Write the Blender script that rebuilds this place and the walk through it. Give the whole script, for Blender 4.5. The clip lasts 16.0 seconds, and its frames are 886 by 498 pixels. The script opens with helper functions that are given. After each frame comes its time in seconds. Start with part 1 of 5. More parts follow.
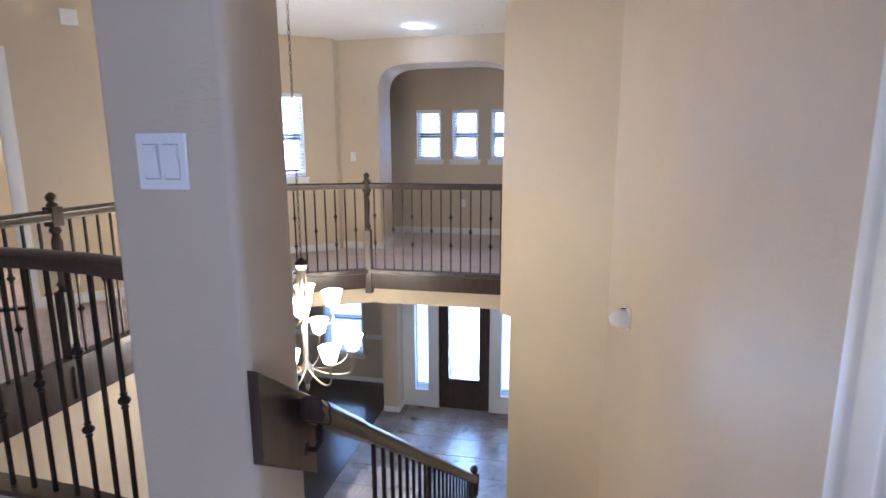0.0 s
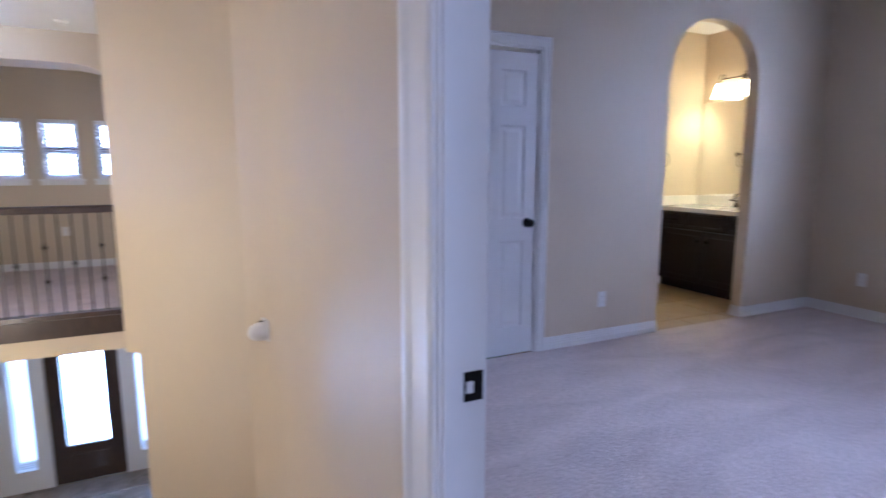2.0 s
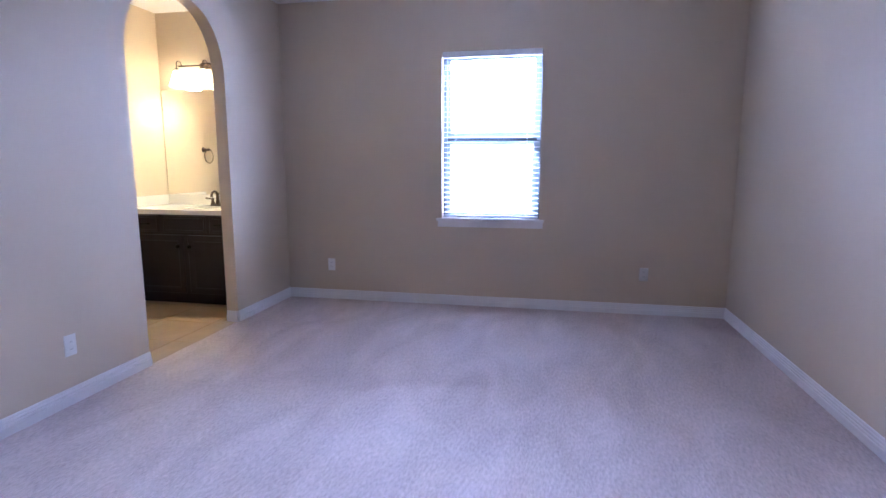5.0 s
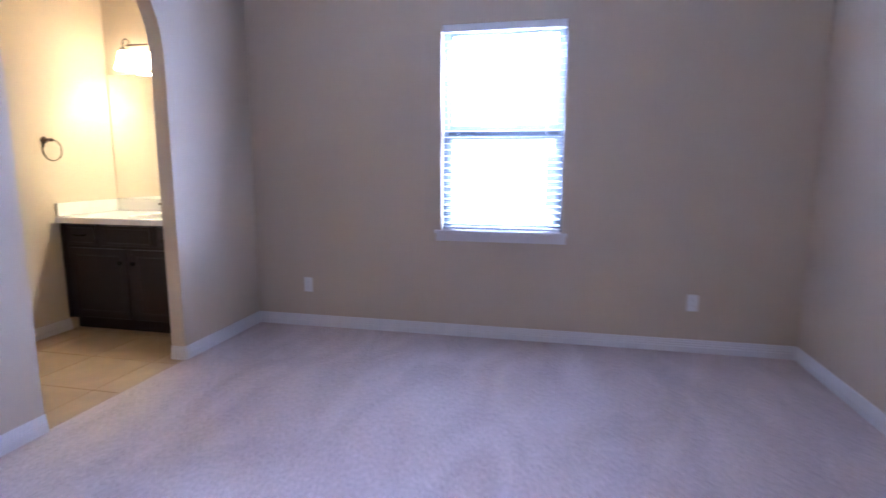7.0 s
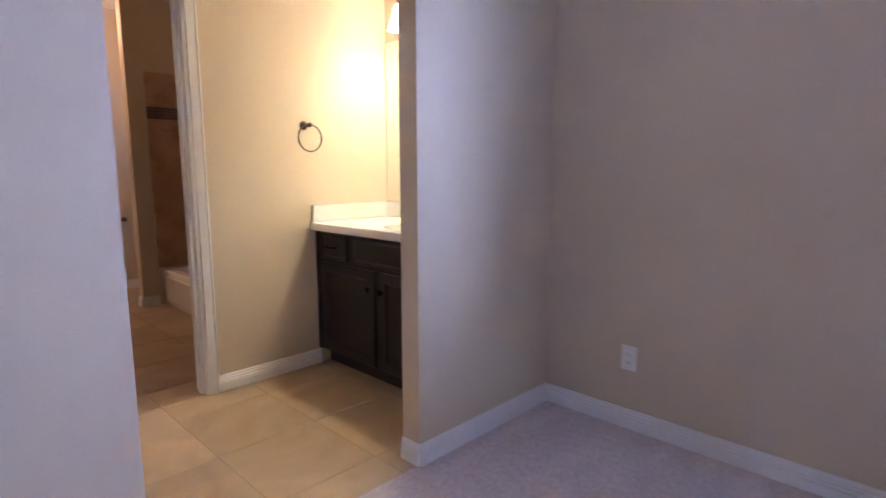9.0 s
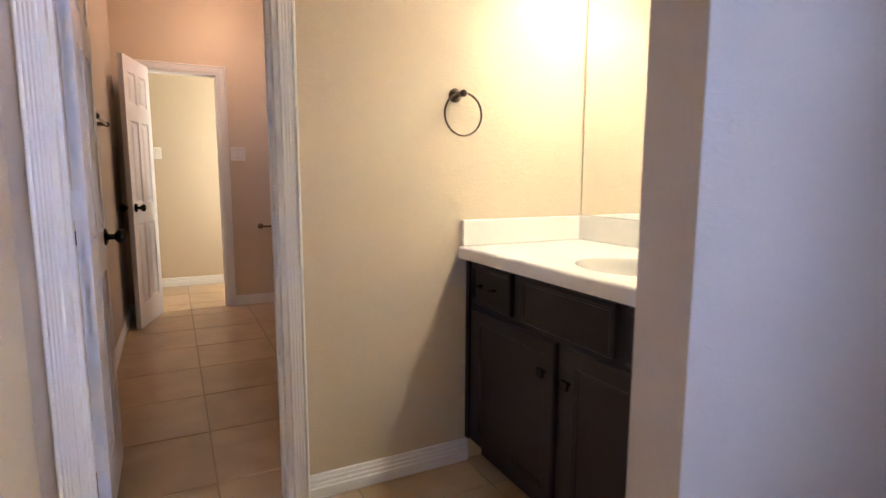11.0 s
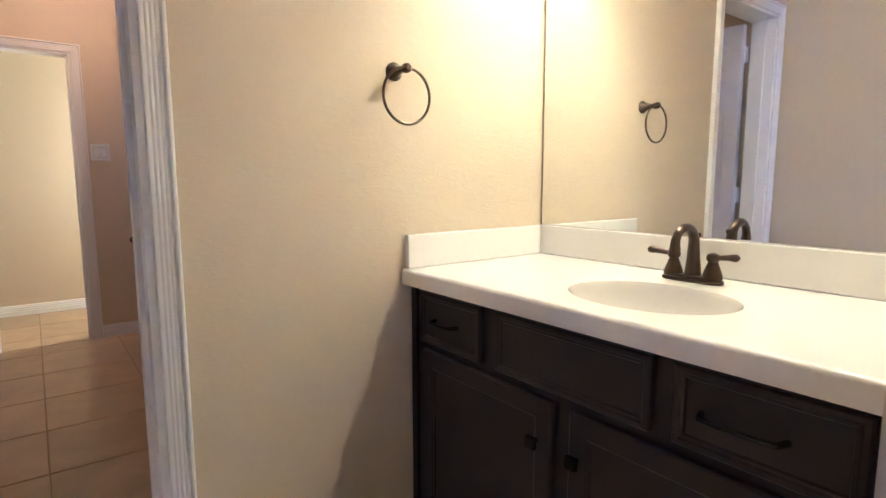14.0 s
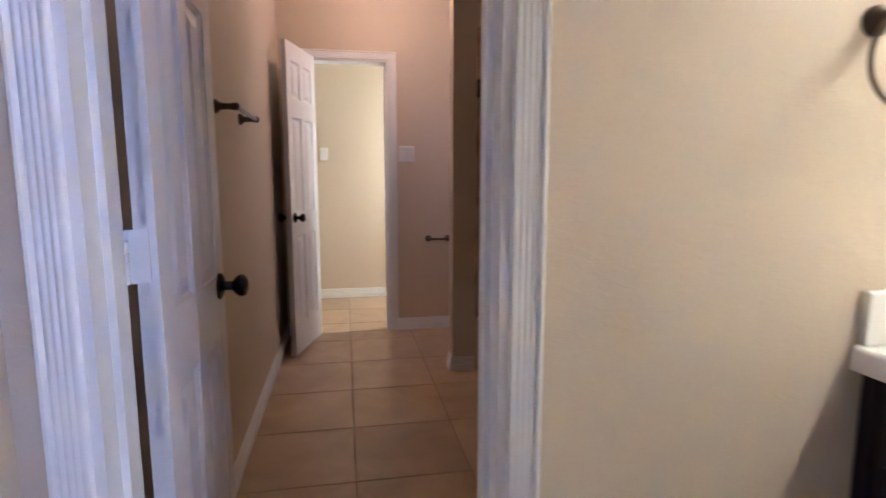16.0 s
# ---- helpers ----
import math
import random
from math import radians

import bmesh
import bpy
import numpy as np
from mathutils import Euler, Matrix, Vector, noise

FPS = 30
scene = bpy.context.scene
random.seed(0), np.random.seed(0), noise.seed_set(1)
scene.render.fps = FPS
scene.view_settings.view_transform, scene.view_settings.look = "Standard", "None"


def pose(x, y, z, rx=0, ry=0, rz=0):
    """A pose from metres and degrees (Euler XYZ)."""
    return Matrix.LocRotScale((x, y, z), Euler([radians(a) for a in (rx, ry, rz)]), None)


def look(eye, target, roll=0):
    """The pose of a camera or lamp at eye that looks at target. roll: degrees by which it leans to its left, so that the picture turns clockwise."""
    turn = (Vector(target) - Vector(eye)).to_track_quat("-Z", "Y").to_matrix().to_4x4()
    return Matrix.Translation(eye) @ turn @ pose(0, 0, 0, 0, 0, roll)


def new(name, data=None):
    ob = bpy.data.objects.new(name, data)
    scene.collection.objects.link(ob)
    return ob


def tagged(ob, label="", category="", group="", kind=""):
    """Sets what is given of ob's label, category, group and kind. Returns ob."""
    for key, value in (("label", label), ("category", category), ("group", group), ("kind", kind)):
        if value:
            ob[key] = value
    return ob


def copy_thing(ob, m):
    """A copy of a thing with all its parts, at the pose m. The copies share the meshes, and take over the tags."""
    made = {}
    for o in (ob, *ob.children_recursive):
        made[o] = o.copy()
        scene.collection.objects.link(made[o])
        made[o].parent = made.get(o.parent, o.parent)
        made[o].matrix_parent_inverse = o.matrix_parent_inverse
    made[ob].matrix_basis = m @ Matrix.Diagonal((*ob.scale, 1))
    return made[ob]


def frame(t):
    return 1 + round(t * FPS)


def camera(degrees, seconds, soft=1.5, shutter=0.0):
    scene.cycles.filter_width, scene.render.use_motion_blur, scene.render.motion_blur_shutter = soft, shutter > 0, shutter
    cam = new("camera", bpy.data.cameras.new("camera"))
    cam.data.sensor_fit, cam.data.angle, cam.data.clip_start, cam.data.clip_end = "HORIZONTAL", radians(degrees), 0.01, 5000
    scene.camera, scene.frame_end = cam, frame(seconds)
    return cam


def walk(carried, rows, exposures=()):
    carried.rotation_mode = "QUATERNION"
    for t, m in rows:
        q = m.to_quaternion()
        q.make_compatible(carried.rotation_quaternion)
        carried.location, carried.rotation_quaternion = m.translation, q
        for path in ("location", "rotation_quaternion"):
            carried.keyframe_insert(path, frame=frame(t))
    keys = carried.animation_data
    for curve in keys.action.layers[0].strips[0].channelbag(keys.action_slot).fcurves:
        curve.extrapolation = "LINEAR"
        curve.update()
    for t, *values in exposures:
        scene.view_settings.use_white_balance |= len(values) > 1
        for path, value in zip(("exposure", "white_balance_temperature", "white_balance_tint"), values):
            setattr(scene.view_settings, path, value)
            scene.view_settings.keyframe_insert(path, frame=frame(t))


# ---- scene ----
cam = camera(79.1, 16.0, shutter=0.5)
PATH = [
    (0, (1.38, 1.212, 1.326), (0.971, 3.135, 0.956), -0.2),
    (0.5, (1.434, 1.177, 1.318), (1.142, 3.131, 1.005), -0.0),
    (1, (1.436, 1.144, 1.283), (1.499, 3.123, 0.999), 0.3),
    (1.5, (1.459, 1.105, 1.301), (1.913, 3.031, 1.009), -0.2),
    (2, (1.497, 1.119, 1.279), (2.326, 2.915, 0.984), 0.0),
    (2.5, (1.558, 1.184, 1.234), (2.762, 2.756, 0.953), 0.1),
    (3, (1.644, 1.203, 1.259), (3.106, 2.535, 0.966), 0.1),
    (3.5, (1.785, 1.207, 1.317), (3.391, 2.354, 0.997), 0.1),
    (4, (1.816, 1.376, 1.272), (3.573, 2.28, 0.966), 0.0),
    (4.5, (1.847, 1.578, 1.223), (3.748, 2.129, 0.935), 0.2),
    (4.7, (1.86, 1.64, 1.254), (3.792, 2.061, 0.955), -0.0),
    (6.8, (2.662, 1.71, 1.283), (4.608, 2.053, 0.972), 0.1),
    (7, (2.805, 1.783, 1.277), (4.736, 2.203, 0.969), 0.2),
    (7.5, (3.2, 1.953, 1.26), (5.061, 2.623, 0.957), 0.1),
    (8, (3.589, 2.177, 1.216), (5.323, 3.13, 0.926), 0.2),
    (8.5, (4.026, 2.399, 1.208), (5.641, 3.541, 0.915), -0.1),
    (9, (4.378, 2.671, 1.188), (5.791, 4.057, 0.9), -0.1),
    (9.5, (4.658, 2.967, 1.175), (5.93, 4.485, 0.893), 0.1),
    (10, (4.879, 3.243, 1.153), (5.99, 4.884, 0.883), 0.0),
    (12.3, (5.206, 4.023, 1.144), (6.029, 5.827, 0.883), 0.4),
    (12.5, (5.207, 4.062, 1.142), (6.053, 5.856, 0.883), 0.5),
    (13, (5.227, 4.134, 1.136), (6.2, 5.863, 0.885), 0.5),
    (13.5, (5.245, 4.155, 1.138), (6.371, 5.788, 0.888), 0.2),
    (14, (5.251, 4.157, 1.146), (6.454, 5.734, 0.893), -0.1),
    (14.5, (5.23, 4.192, 1.149), (6.446, 5.76, 0.893), -0.2),
    (15, (5.18, 4.277, 1.164), (6.237, 5.953, 0.896), -0.3),
    (15.5, (5.191, 4.487, 1.193), (5.851, 6.355, 0.919), -0.2),
    (16, (5.203, 4.685, 1.194), (5.559, 6.634, 0.921), 0.0),
]
EXPOSURES = [(0, 0.68, 4920, 15), (1.5, 0.66, 4930, 18), (3.5, 0.94, 4900, 23), (7, 1.25, 4960, 25.5), (9, 1.2, 5080, 27), (12.5, 1.09, 4800, 23.5), (14.5, 1.02, 4640, 24), (16, 1.03, 4440, 26)]
walk(cam, [(t, look(eye, target, roll)) for t, eye, target, roll in PATH], EXPOSURES)

# ---- world and large lights ----
world = bpy.data.worlds.new("world")
scene.world = world
world.use_nodes = True
wn = world.node_tree.nodes
sky = wn.new("ShaderNodeTexSky")
sky.sky_type = "NISHITA"
sky.sun_disc = False
sky.sun_elevation = radians(32)
sky.sun_rotation = radians(250)
wn["Background"].inputs["Strength"].default_value = 0.15
world.node_tree.links.new(sky.outputs["Color"], wn["Background"].inputs["Color"])


def lamp(name, kind, place, energy, color, target=None, size=0.1, size_y=None):
    data = bpy.data.lights.new(name, kind)
    data.energy, data.color = energy, color
    if kind == "AREA":
        data.size = size
        if size_y:
            data.shape, data.size_y = "RECTANGLE", size_y
    elif kind == "SUN":
        data.angle = size
    else:
        data.shadow_soft_size = size
    ob = new(name, data)
    ob.matrix_world = look(place, target) if target else Matrix.Translation(place)
    return ob


DAY = (0.68, 0.77, 1.0)
COOL = (0.52, 0.70, 1.0)
WARM = (1.0, 0.88, 0.43)
sun = lamp("sun", "SUN", (0, 0, 20), 5.0, (1.0, 0.95, 0.88), (30, 11, 0), radians(0.5))
lamp("bedroom_daylight", "AREA", (7.3, 2.205, 2.36), 210, DAY, (5.8, 2.205, 0.5), 0.95, 0.75)
lamp("bedroom_sky", "AREA", (8.9, 2.205, 3.45), 700, DAY, (6.2, 2.205, 1.1), 2.0, 1.2)
lamp("bedroom_side_daylight", "AREA", (7.08, 1.30, 1.52), 55, DAY, (6.3, 2.9, 1.2), 0.5, 1.35)
lamp("niche_daylight", "AREA", (-0.15, 9.68, 1.53), 34, DAY, (-0.15, 0, 1.2), 1.4, 0.7)
lamp("gallery_daylight", "AREA", (-2.14, 7.62, 1.5), 26, DAY, (-1.0, 6.0, 1.2), 0.54, 0.9)
lamp("entry_daylight", "AREA", (-0.05, 9.74, -1.9), 43, COOL, (-0.05, 0, -2.2), 0.5, 1.6)
lamp("study_daylight", "AREA", (-2.48, 10.52, -1.8), 12, COOL, (-2.48, 0, -2.2), 0.7, 1.3)
# added warm fill for the far room, in an unseen opening of its east wall
lamp("second_bath_fill", "AREA", (6.82, 9.40, 1.5), 26, (1.0, 0.86, 0.45), (0, 9.40, 1.1), 0.6, 0.9)
lamp("hall_daylight", "AREA", (1.475, -2.52, 1.5), 36, DAY, (1.2, 2.0, 1.3), 0.80, 1.15)

# ---- materials ----


def mat(name, color, rough=0.6, metal=0.0, var=0.06, scale=6.0, bump=0.0, bump_scale=200.0, coat=0.0, distance=0.001):
    m = bpy.data.materials.new(name)
    m.use_nodes = True
    nt = m.node_tree
    n, l = nt.nodes, nt.links
    b = n["Principled BSDF"]
    b.inputs["Roughness"].default_value = rough
    b.inputs["Metallic"].default_value = metal
    b.inputs["Coat Weight"].default_value = coat
    tc = n.new("ShaderNodeTexCoord")
    big = n.new("ShaderNodeTexNoise")
    big.inputs["Scale"].default_value = scale
    big.inputs["Detail"].default_value = 5
    l.new(tc.outputs["Object"], big.inputs["Vector"])
    ramp = n.new("ShaderNodeMix")
    ramp.data_type = "RGBA"
    ramp.inputs["A"].default_value = (*[c * (1 - var) for c in color], 1)
    ramp.inputs["B"].default_value = (*[min(1, c * (1 + var)) for c in color], 1)
    l.new(big.outputs["Fac"], ramp.inputs["Factor"])
    l.new(ramp.outputs["Result"], b.inputs["Base Color"])
    if bump:
        fine = n.new("ShaderNodeTexNoise")
        fine.inputs["Scale"].default_value = bump_scale
        fine.inputs["Detail"].default_value = 3
        l.new(tc.outputs["Object"], fine.inputs["Vector"])
        bp = n.new("ShaderNodeBump")
        bp.inputs["Strength"].default_value = bump
        bp.inputs["Distance"].default_value = distance
        l.new(fine.outputs["Fac"], bp.inputs["Height"])
        l.new(bp.outputs["Normal"], b.inputs["Normal"])
        mr = n.new("ShaderNodeMapRange")
        mr.inputs["To Min"].default_value = max(0.02, rough - 0.08)
        mr.inputs["To Max"].default_value = min(1, rough + 0.08)
        l.new(big.outputs["Fac"], mr.inputs["Value"])
        l.new(mr.outputs["Result"], b.inputs["Roughness"])
    return m


def wall_paint(name, color):
    """Hand-trowelled, lightly knocked-down wall texture under satin paint."""
    m = mat(name, color, 0.55, var=0.03, scale=2.0)
    nt = m.node_tree
    n, l = nt.nodes, nt.links
    tc = n.new("ShaderNodeTexCoord")
    a = n.new("ShaderNodeTexNoise")
    a.inputs["Scale"].default_value = 55
    a.inputs["Detail"].default_value = 4
    a.inputs["Distortion"].default_value = 0.8
    mp = n.new("ShaderNodeMapping")
    mp.inputs["Scale"].default_value = (0.55, 0.55, 1.3)
    l.new(tc.outputs["Object"], mp.inputs["Vector"])
    l.new(mp.outputs["Vector"], a.inputs["Vector"])
    c = n.new("ShaderNodeTexNoise")
    c.inputs["Scale"].default_value = 190
    l.new(tc.outputs["Object"], c.inputs["Vector"])
    r = n.new("ShaderNodeMapRange")
    r.interpolation_type = "SMOOTHSTEP"
    r.inputs["From Min"].default_value = 0.48
    r.inputs["From Max"].default_value = 0.62
    l.new(a.outputs["Fac"], r.inputs["Value"])
    add = n.new("ShaderNodeMath")
    add.operation = "MULTIPLY_ADD"
    add.inputs[1].default_value = 0.25
    l.new(c.outputs["Fac"], add.inputs[0])
    l.new(r.outputs["Result"], add.inputs[2])
    bp = n.new("ShaderNodeBump")
    bp.inputs["Strength"].default_value = 0.24
    bp.inputs["Distance"].default_value = 0.0010
    l.new(add.outputs["Value"], bp.inputs["Height"])
    l.new(bp.outputs["Normal"], n["Principled BSDF"].inputs["Normal"])
    return m


def carpet_mat():
    m = mat("carpet_pile", (0.50, 0.43, 0.40), 0.95, var=0.0)
    nt = m.node_tree
    n, l = nt.nodes, nt.links
    b = n["Principled BSDF"]
    b.inputs["Sheen Weight"].default_value = 0.25
    tc = n.new("ShaderNodeTexCoord")
    mp = n.new("ShaderNodeMapping")
    mp.inputs["Scale"].default_value = (0.75, 1.9, 1.0)
    mp.inputs["Rotation"].default_value = (0, 0, 0.5)
    l.new(tc.outputs["Object"], mp.inputs["Vector"])
    tuft = n.new("ShaderNodeTexNoise")
    tuft.inputs["Scale"].default_value = 42
    tuft.inputs["Detail"].default_value = 4
    tuft.inputs["Roughness"].default_value = 0.65
    l.new(mp.outputs["Vector"], tuft.inputs["Vector"])
    patch = n.new("ShaderNodeTexNoise")
    patch.inputs["Scale"].default_value = 1.5
    patch.inputs["Detail"].default_value = 3
    patch.inputs["Distortion"].default_value = 1.5
    l.new(mp.outputs["Vector"], patch.inputs["Vector"])
    mixf = n.new("ShaderNodeMath")
    mixf.operation = "MULTIPLY_ADD"
    mixf.inputs[1].default_value = 0.55
    l.new(patch.outputs["Fac"], mixf.inputs[0])
    l.new(tuft.outputs["Fac"], mixf.inputs[2])
    ramp = n.new("ShaderNodeValToRGB")
    ramp.color_ramp.elements[0].position = 0.50
    ramp.color_ramp.elements[1].position = 1.06
    ramp.color_ramp.elements[0].color = (0.40, 0.32, 0.295, 1)
    ramp.color_ramp.elements[1].color = (0.70, 0.585, 0.55, 1)
    l.new(mixf.outputs["Value"], ramp.inputs["Fac"])
    l.new(ramp.outputs["Color"], b.inputs["Base Color"])
    bp = n.new("ShaderNodeBump")
    bp.inputs["Strength"].default_value = 1.0
    bp.inputs["Distance"].default_value = 0.009
    l.new(mixf.outputs["Value"], bp.inputs["Height"])
    l.new(bp.outputs["Normal"], b.inputs["Normal"])
    return m


def tile_mat(name, color, var, rough):
    """Fired ceramic: cloudy colour, each piece a little different."""
    m = mat(name, color, rough, var=var, scale=5.0, bump=0.15, bump_scale=35, distance=0.002)
    nt = m.node_tree
    n, l = nt.nodes, nt.links
    b = n["Principled BSDF"]
    # clouds and streaks run on across the whole floor, so no two pieces repeat
    geo = n.new("ShaderNodeNewGeometry")
    for node in [k for k in n if k.bl_idname == "ShaderNodeTexNoise"]:
        l.new(geo.outputs["Position"], node.inputs["Vector"])
    cloud = n.new("ShaderNodeTexNoise")
    cloud.inputs["Scale"].default_value = 3.0
    cloud.inputs["Detail"].default_value = 6
    cloud.inputs["Distortion"].default_value = 1.2
    l.new(geo.outputs["Position"], cloud.inputs["Vector"])
    tone = n.new("ShaderNodeMapRange")
    tone.inputs["From Min"].default_value = 0.3
    tone.inputs["From Max"].default_value = 0.7
    tone.inputs["To Min"].default_value = 1 - var
    tone.inputs["To Max"].default_value = 1 + var
    l.new(cloud.outputs["Fac"], tone.inputs["Value"])
    info = n.new("ShaderNodeObjectInfo")
    hsv = n.new("ShaderNodeHueSaturation")
    mr = n.new("ShaderNodeMapRange")
    mr.inputs["To Min"].default_value = 0.88
    mr.inputs["To Max"].default_value = 1.10
    l.new(info.outputs["Random"], mr.inputs["Value"])
    both = n.new("ShaderNodeMath")
    both.operation = "MULTIPLY"
    l.new(mr.outputs["Result"], both.inputs[0])
    l.new(tone.outputs["Result"], both.inputs[1])
    l.new(both.outputs["Value"], hsv.inputs["Value"])
    src = b.inputs["Base Color"].links[0].from_socket
    l.new(src, hsv.inputs["Color"])
    l.new(hsv.outputs["Color"], b.inputs["Base Color"])
    return m


def glow(name, color, strength):
    m = bpy.data.materials.new(name)
    m.use_nodes = True
    b = m.node_tree.nodes["Principled BSDF"]
    b.inputs["Base Color"].default_value = (0.85, 0.82, 0.75, 1)
    b.inputs["Roughness"].default_value = 0.35
    b.inputs["Emission Color"].default_value = (*color, 1)
    b.inputs["Emission Strength"].default_value = strength
    return m


def wood_mat(name, color, rough=0.3, coat=0.3):
    m = mat(name, color, rough, var=0.0, coat=coat)
    nt = m.node_tree
    n, l = nt.nodes, nt.links
    b = n["Principled BSDF"]
    tc = n.new("ShaderNodeTexCoord")
    mp = n.new("ShaderNodeMapping")
    mp.inputs["Scale"].default_value = (30, 30, 3)
    l.new(tc.outputs["Object"], mp.inputs["Vector"])
    g = n.new("ShaderNodeTexNoise")
    g.inputs["Scale"].default_value = 2
    g.inputs["Detail"].default_value = 6
    l.new(mp.outputs["Vector"], g.inputs["Vector"])
    ramp = n.new("ShaderNodeValToRGB")
    ramp.color_ramp.elements[0].position = 0.3
    ramp.color_ramp.elements[1].position = 0.75
    ramp.color_ramp.elements[0].color = (*[c * 0.6 for c in color], 1)
    ramp.color_ramp.elements[1].color = (*[c * 1.35 for c in color], 1)
    l.new(g.outputs["Fac"], ramp.inputs["Fac"])
    l.new(ramp.outputs["Color"], b.inputs["Base Color"])
    bp = n.new("ShaderNodeBump")
    bp.inputs["Strength"].default_value = 0.12
    bp.inputs["Distance"].default_value = 0.001
    l.new(g.outputs["Fac"], bp.inputs["Height"])
    l.new(bp.outputs["Normal"], b.inputs["Normal"])
    return m


WALL = wall_paint("beige_wall_paint", (0.58, 0.485, 0.355))
CEIL = mat("white_ceiling_texture", (0.80, 0.79, 0.77), 0.9, var=0.03, bump=0.5, bump_scale=60, distance=0.003)
TRIM = mat("white_trim_paint", (0.76, 0.75, 0.74), 0.45, var=0.02, scale=9)
DOORP = mat("white_door_paint", (0.72, 0.71, 0.71), 0.34, var=0.03, scale=4, bump=0.12, bump_scale=70)
PLASTIC = mat("white_plastic", (0.80, 0.79, 0.77), 0.3, var=0.02)
CARPET = carpet_mat()
GROUT = mat("brown_grout", (0.31, 0.235, 0.16), 0.9, var=0.2, scale=20, bump=0.3, bump_scale=150)
TILE = tile_mat("tan_ceramic_tile", (0.42, 0.292, 0.170), 0.13, 0.34)
SHOWER = tile_mat("brown_shower_tile", (0.42, 0.27, 0.17), 0.14, 0.28)
MOSAIC = tile_mat("mosaic_glass", (0.16, 0.12, 0.10), 0.4, 0.15)
SLATE = tile_mat("grey_brown_entry_tile", (0.22, 0.18, 0.155), 0.35, 0.30)
DARKFLOOR = wood_mat("dark_floor_wood", (0.045, 0.030, 0.024), 0.22)
ESPRESSO = mat("espresso_cabinet", (0.020, 0.0115, 0.0115), 0.42, var=0.16, scale=14, bump=0.05, bump_scale=220)
ESPRESSO.node_tree.nodes["Principled BSDF"].inputs["Specular IOR Level"].default_value = 0.3
RAILWOOD = wood_mat("dark_stained_wood", (0.042, 0.024, 0.016), 0.38, 0.15)
IRON = mat("black_bronze_iron", (0.030, 0.022, 0.018), 0.42, 0.7, var=0.15, bump=0.1, bump_scale=120)
BRONZE = mat("oil_rubbed_bronze", (0.085, 0.060, 0.045), 0.30, 0.9, var=0.25, scale=30)
KNOB = mat("black_bronze_knob", (0.012, 0.010, 0.009), 0.25, 0.6, var=0.2)
MARBLE = mat("white_cultured_marble", (0.76, 0.735, 0.71), 0.16, var=0.015, scale=3, coat=0.2)
BASIN = mat("greyer_basin_marble", (0.56, 0.53, 0.50), 0.16, var=0.015, scale=3, coat=0.2)
NICKEL = mat("brushed_nickel", (0.50, 0.45, 0.38), 0.28, 1.0, var=0.1, scale=30)
TUBM = mat("white_tub_acrylic", (0.82, 0.80, 0.76), 0.15, var=0.02)
VINYL = mat("white_vinyl_frame", (0.72, 0.76, 0.80), 0.35, var=0.02)
CLAY = mat("clay_vinyl_frame", (0.20, 0.235, 0.25), 0.4, var=0.04)
SHADED_RAIL = mat("shaded_meeting_rail", (0.05, 0.06, 0.07), 0.4, var=0.1)
PANEM = mat("far_window_glass", (0.22, 0.28, 0.30), 0.2, var=0.1)
BLIND = mat("white_blind_slat", (0.80, 0.81, 0.82), 0.45, var=0.03)
GAP_SHADE = mat("plate_gap_shade", (0.34, 0.33, 0.32), 0.6, var=0.05)
STRIPE = mat("slot_shade_and_dark_clip", (0.06, 0.05, 0.045), 0.7, var=0.1)
STUCCO = mat("pale_siding", (0.80, 0.79, 0.76), 0.85, var=0.06, bump=0.4, bump_scale=40)
GRASS = mat("lawn", (0.06, 0.09, 0.03), 0.95, var=0.3, scale=3, bump=0.8, bump_scale=30)
SHINGLE = mat("grey_shingles", (0.16, 0.15, 0.14), 0.9, var=0.2, scale=8, bump=0.5, bump_scale=30)
SHADE = glow("frosted_glass_shade", (1.0, 0.77, 0.37), 14)
SHADE2 = glow("chandelier_glass_shade", (1.0, 0.80, 0.52), 14)
CAN = glow("recessed_light_lens", (0.55, 0.80, 1.0), 12)
DOME = glow("ceiling_dome_glass", (1.0, 0.70, 0.38), 10)

MIRROR = mat("mirror_silver", (0.92, 0.93, 0.92), 0.0, 1.0, var=0.0)
GLASS = bpy.data.materials.new("window_glass")
GLASS.use_nodes = True
gb = GLASS.node_tree.nodes["Principled BSDF"]
gb.inputs["Roughness"].default_value = 0.0
gb.inputs["Transmission Weight"].default_value = 1.0
gb.inputs["IOR"].default_value = 1.1

# ---- building helpers ----


def box(bm, x0, x1, y0, y1, z0, z1, m=None):
    v = [bm.verts.new((x, y, z)) for z in (z0, z1) for y in (y0, y1) for x in (x0, x1)]
    if m is not None:
        for q in v:
            q.co = m @ q.co
    for f in ((0, 2, 3, 1), (4, 5, 7, 6), (0, 1, 5, 4), (2, 6, 7, 3), (0, 4, 6, 2), (1, 3, 7, 5)):
        bm.faces.new([v[i] for i in f])
    return v


def prism(bm, poly, z0, z1, m=None):
    """An upright prism over a counter-clockwise plan polygon."""
    lo = [bm.verts.new((x, y, z0)) for x, y in poly]
    hi = [bm.verts.new((x, y, z1)) for x, y in poly]
    if m is not None:
        for q in lo + hi:
            q.co = m @ q.co
    n = len(poly)
    bm.faces.new(lo[::-1])
    bm.faces.new(hi)
    for i in range(n):
        bm.faces.new((lo[i], lo[(i + 1) % n], hi[(i + 1) % n], hi[i]))


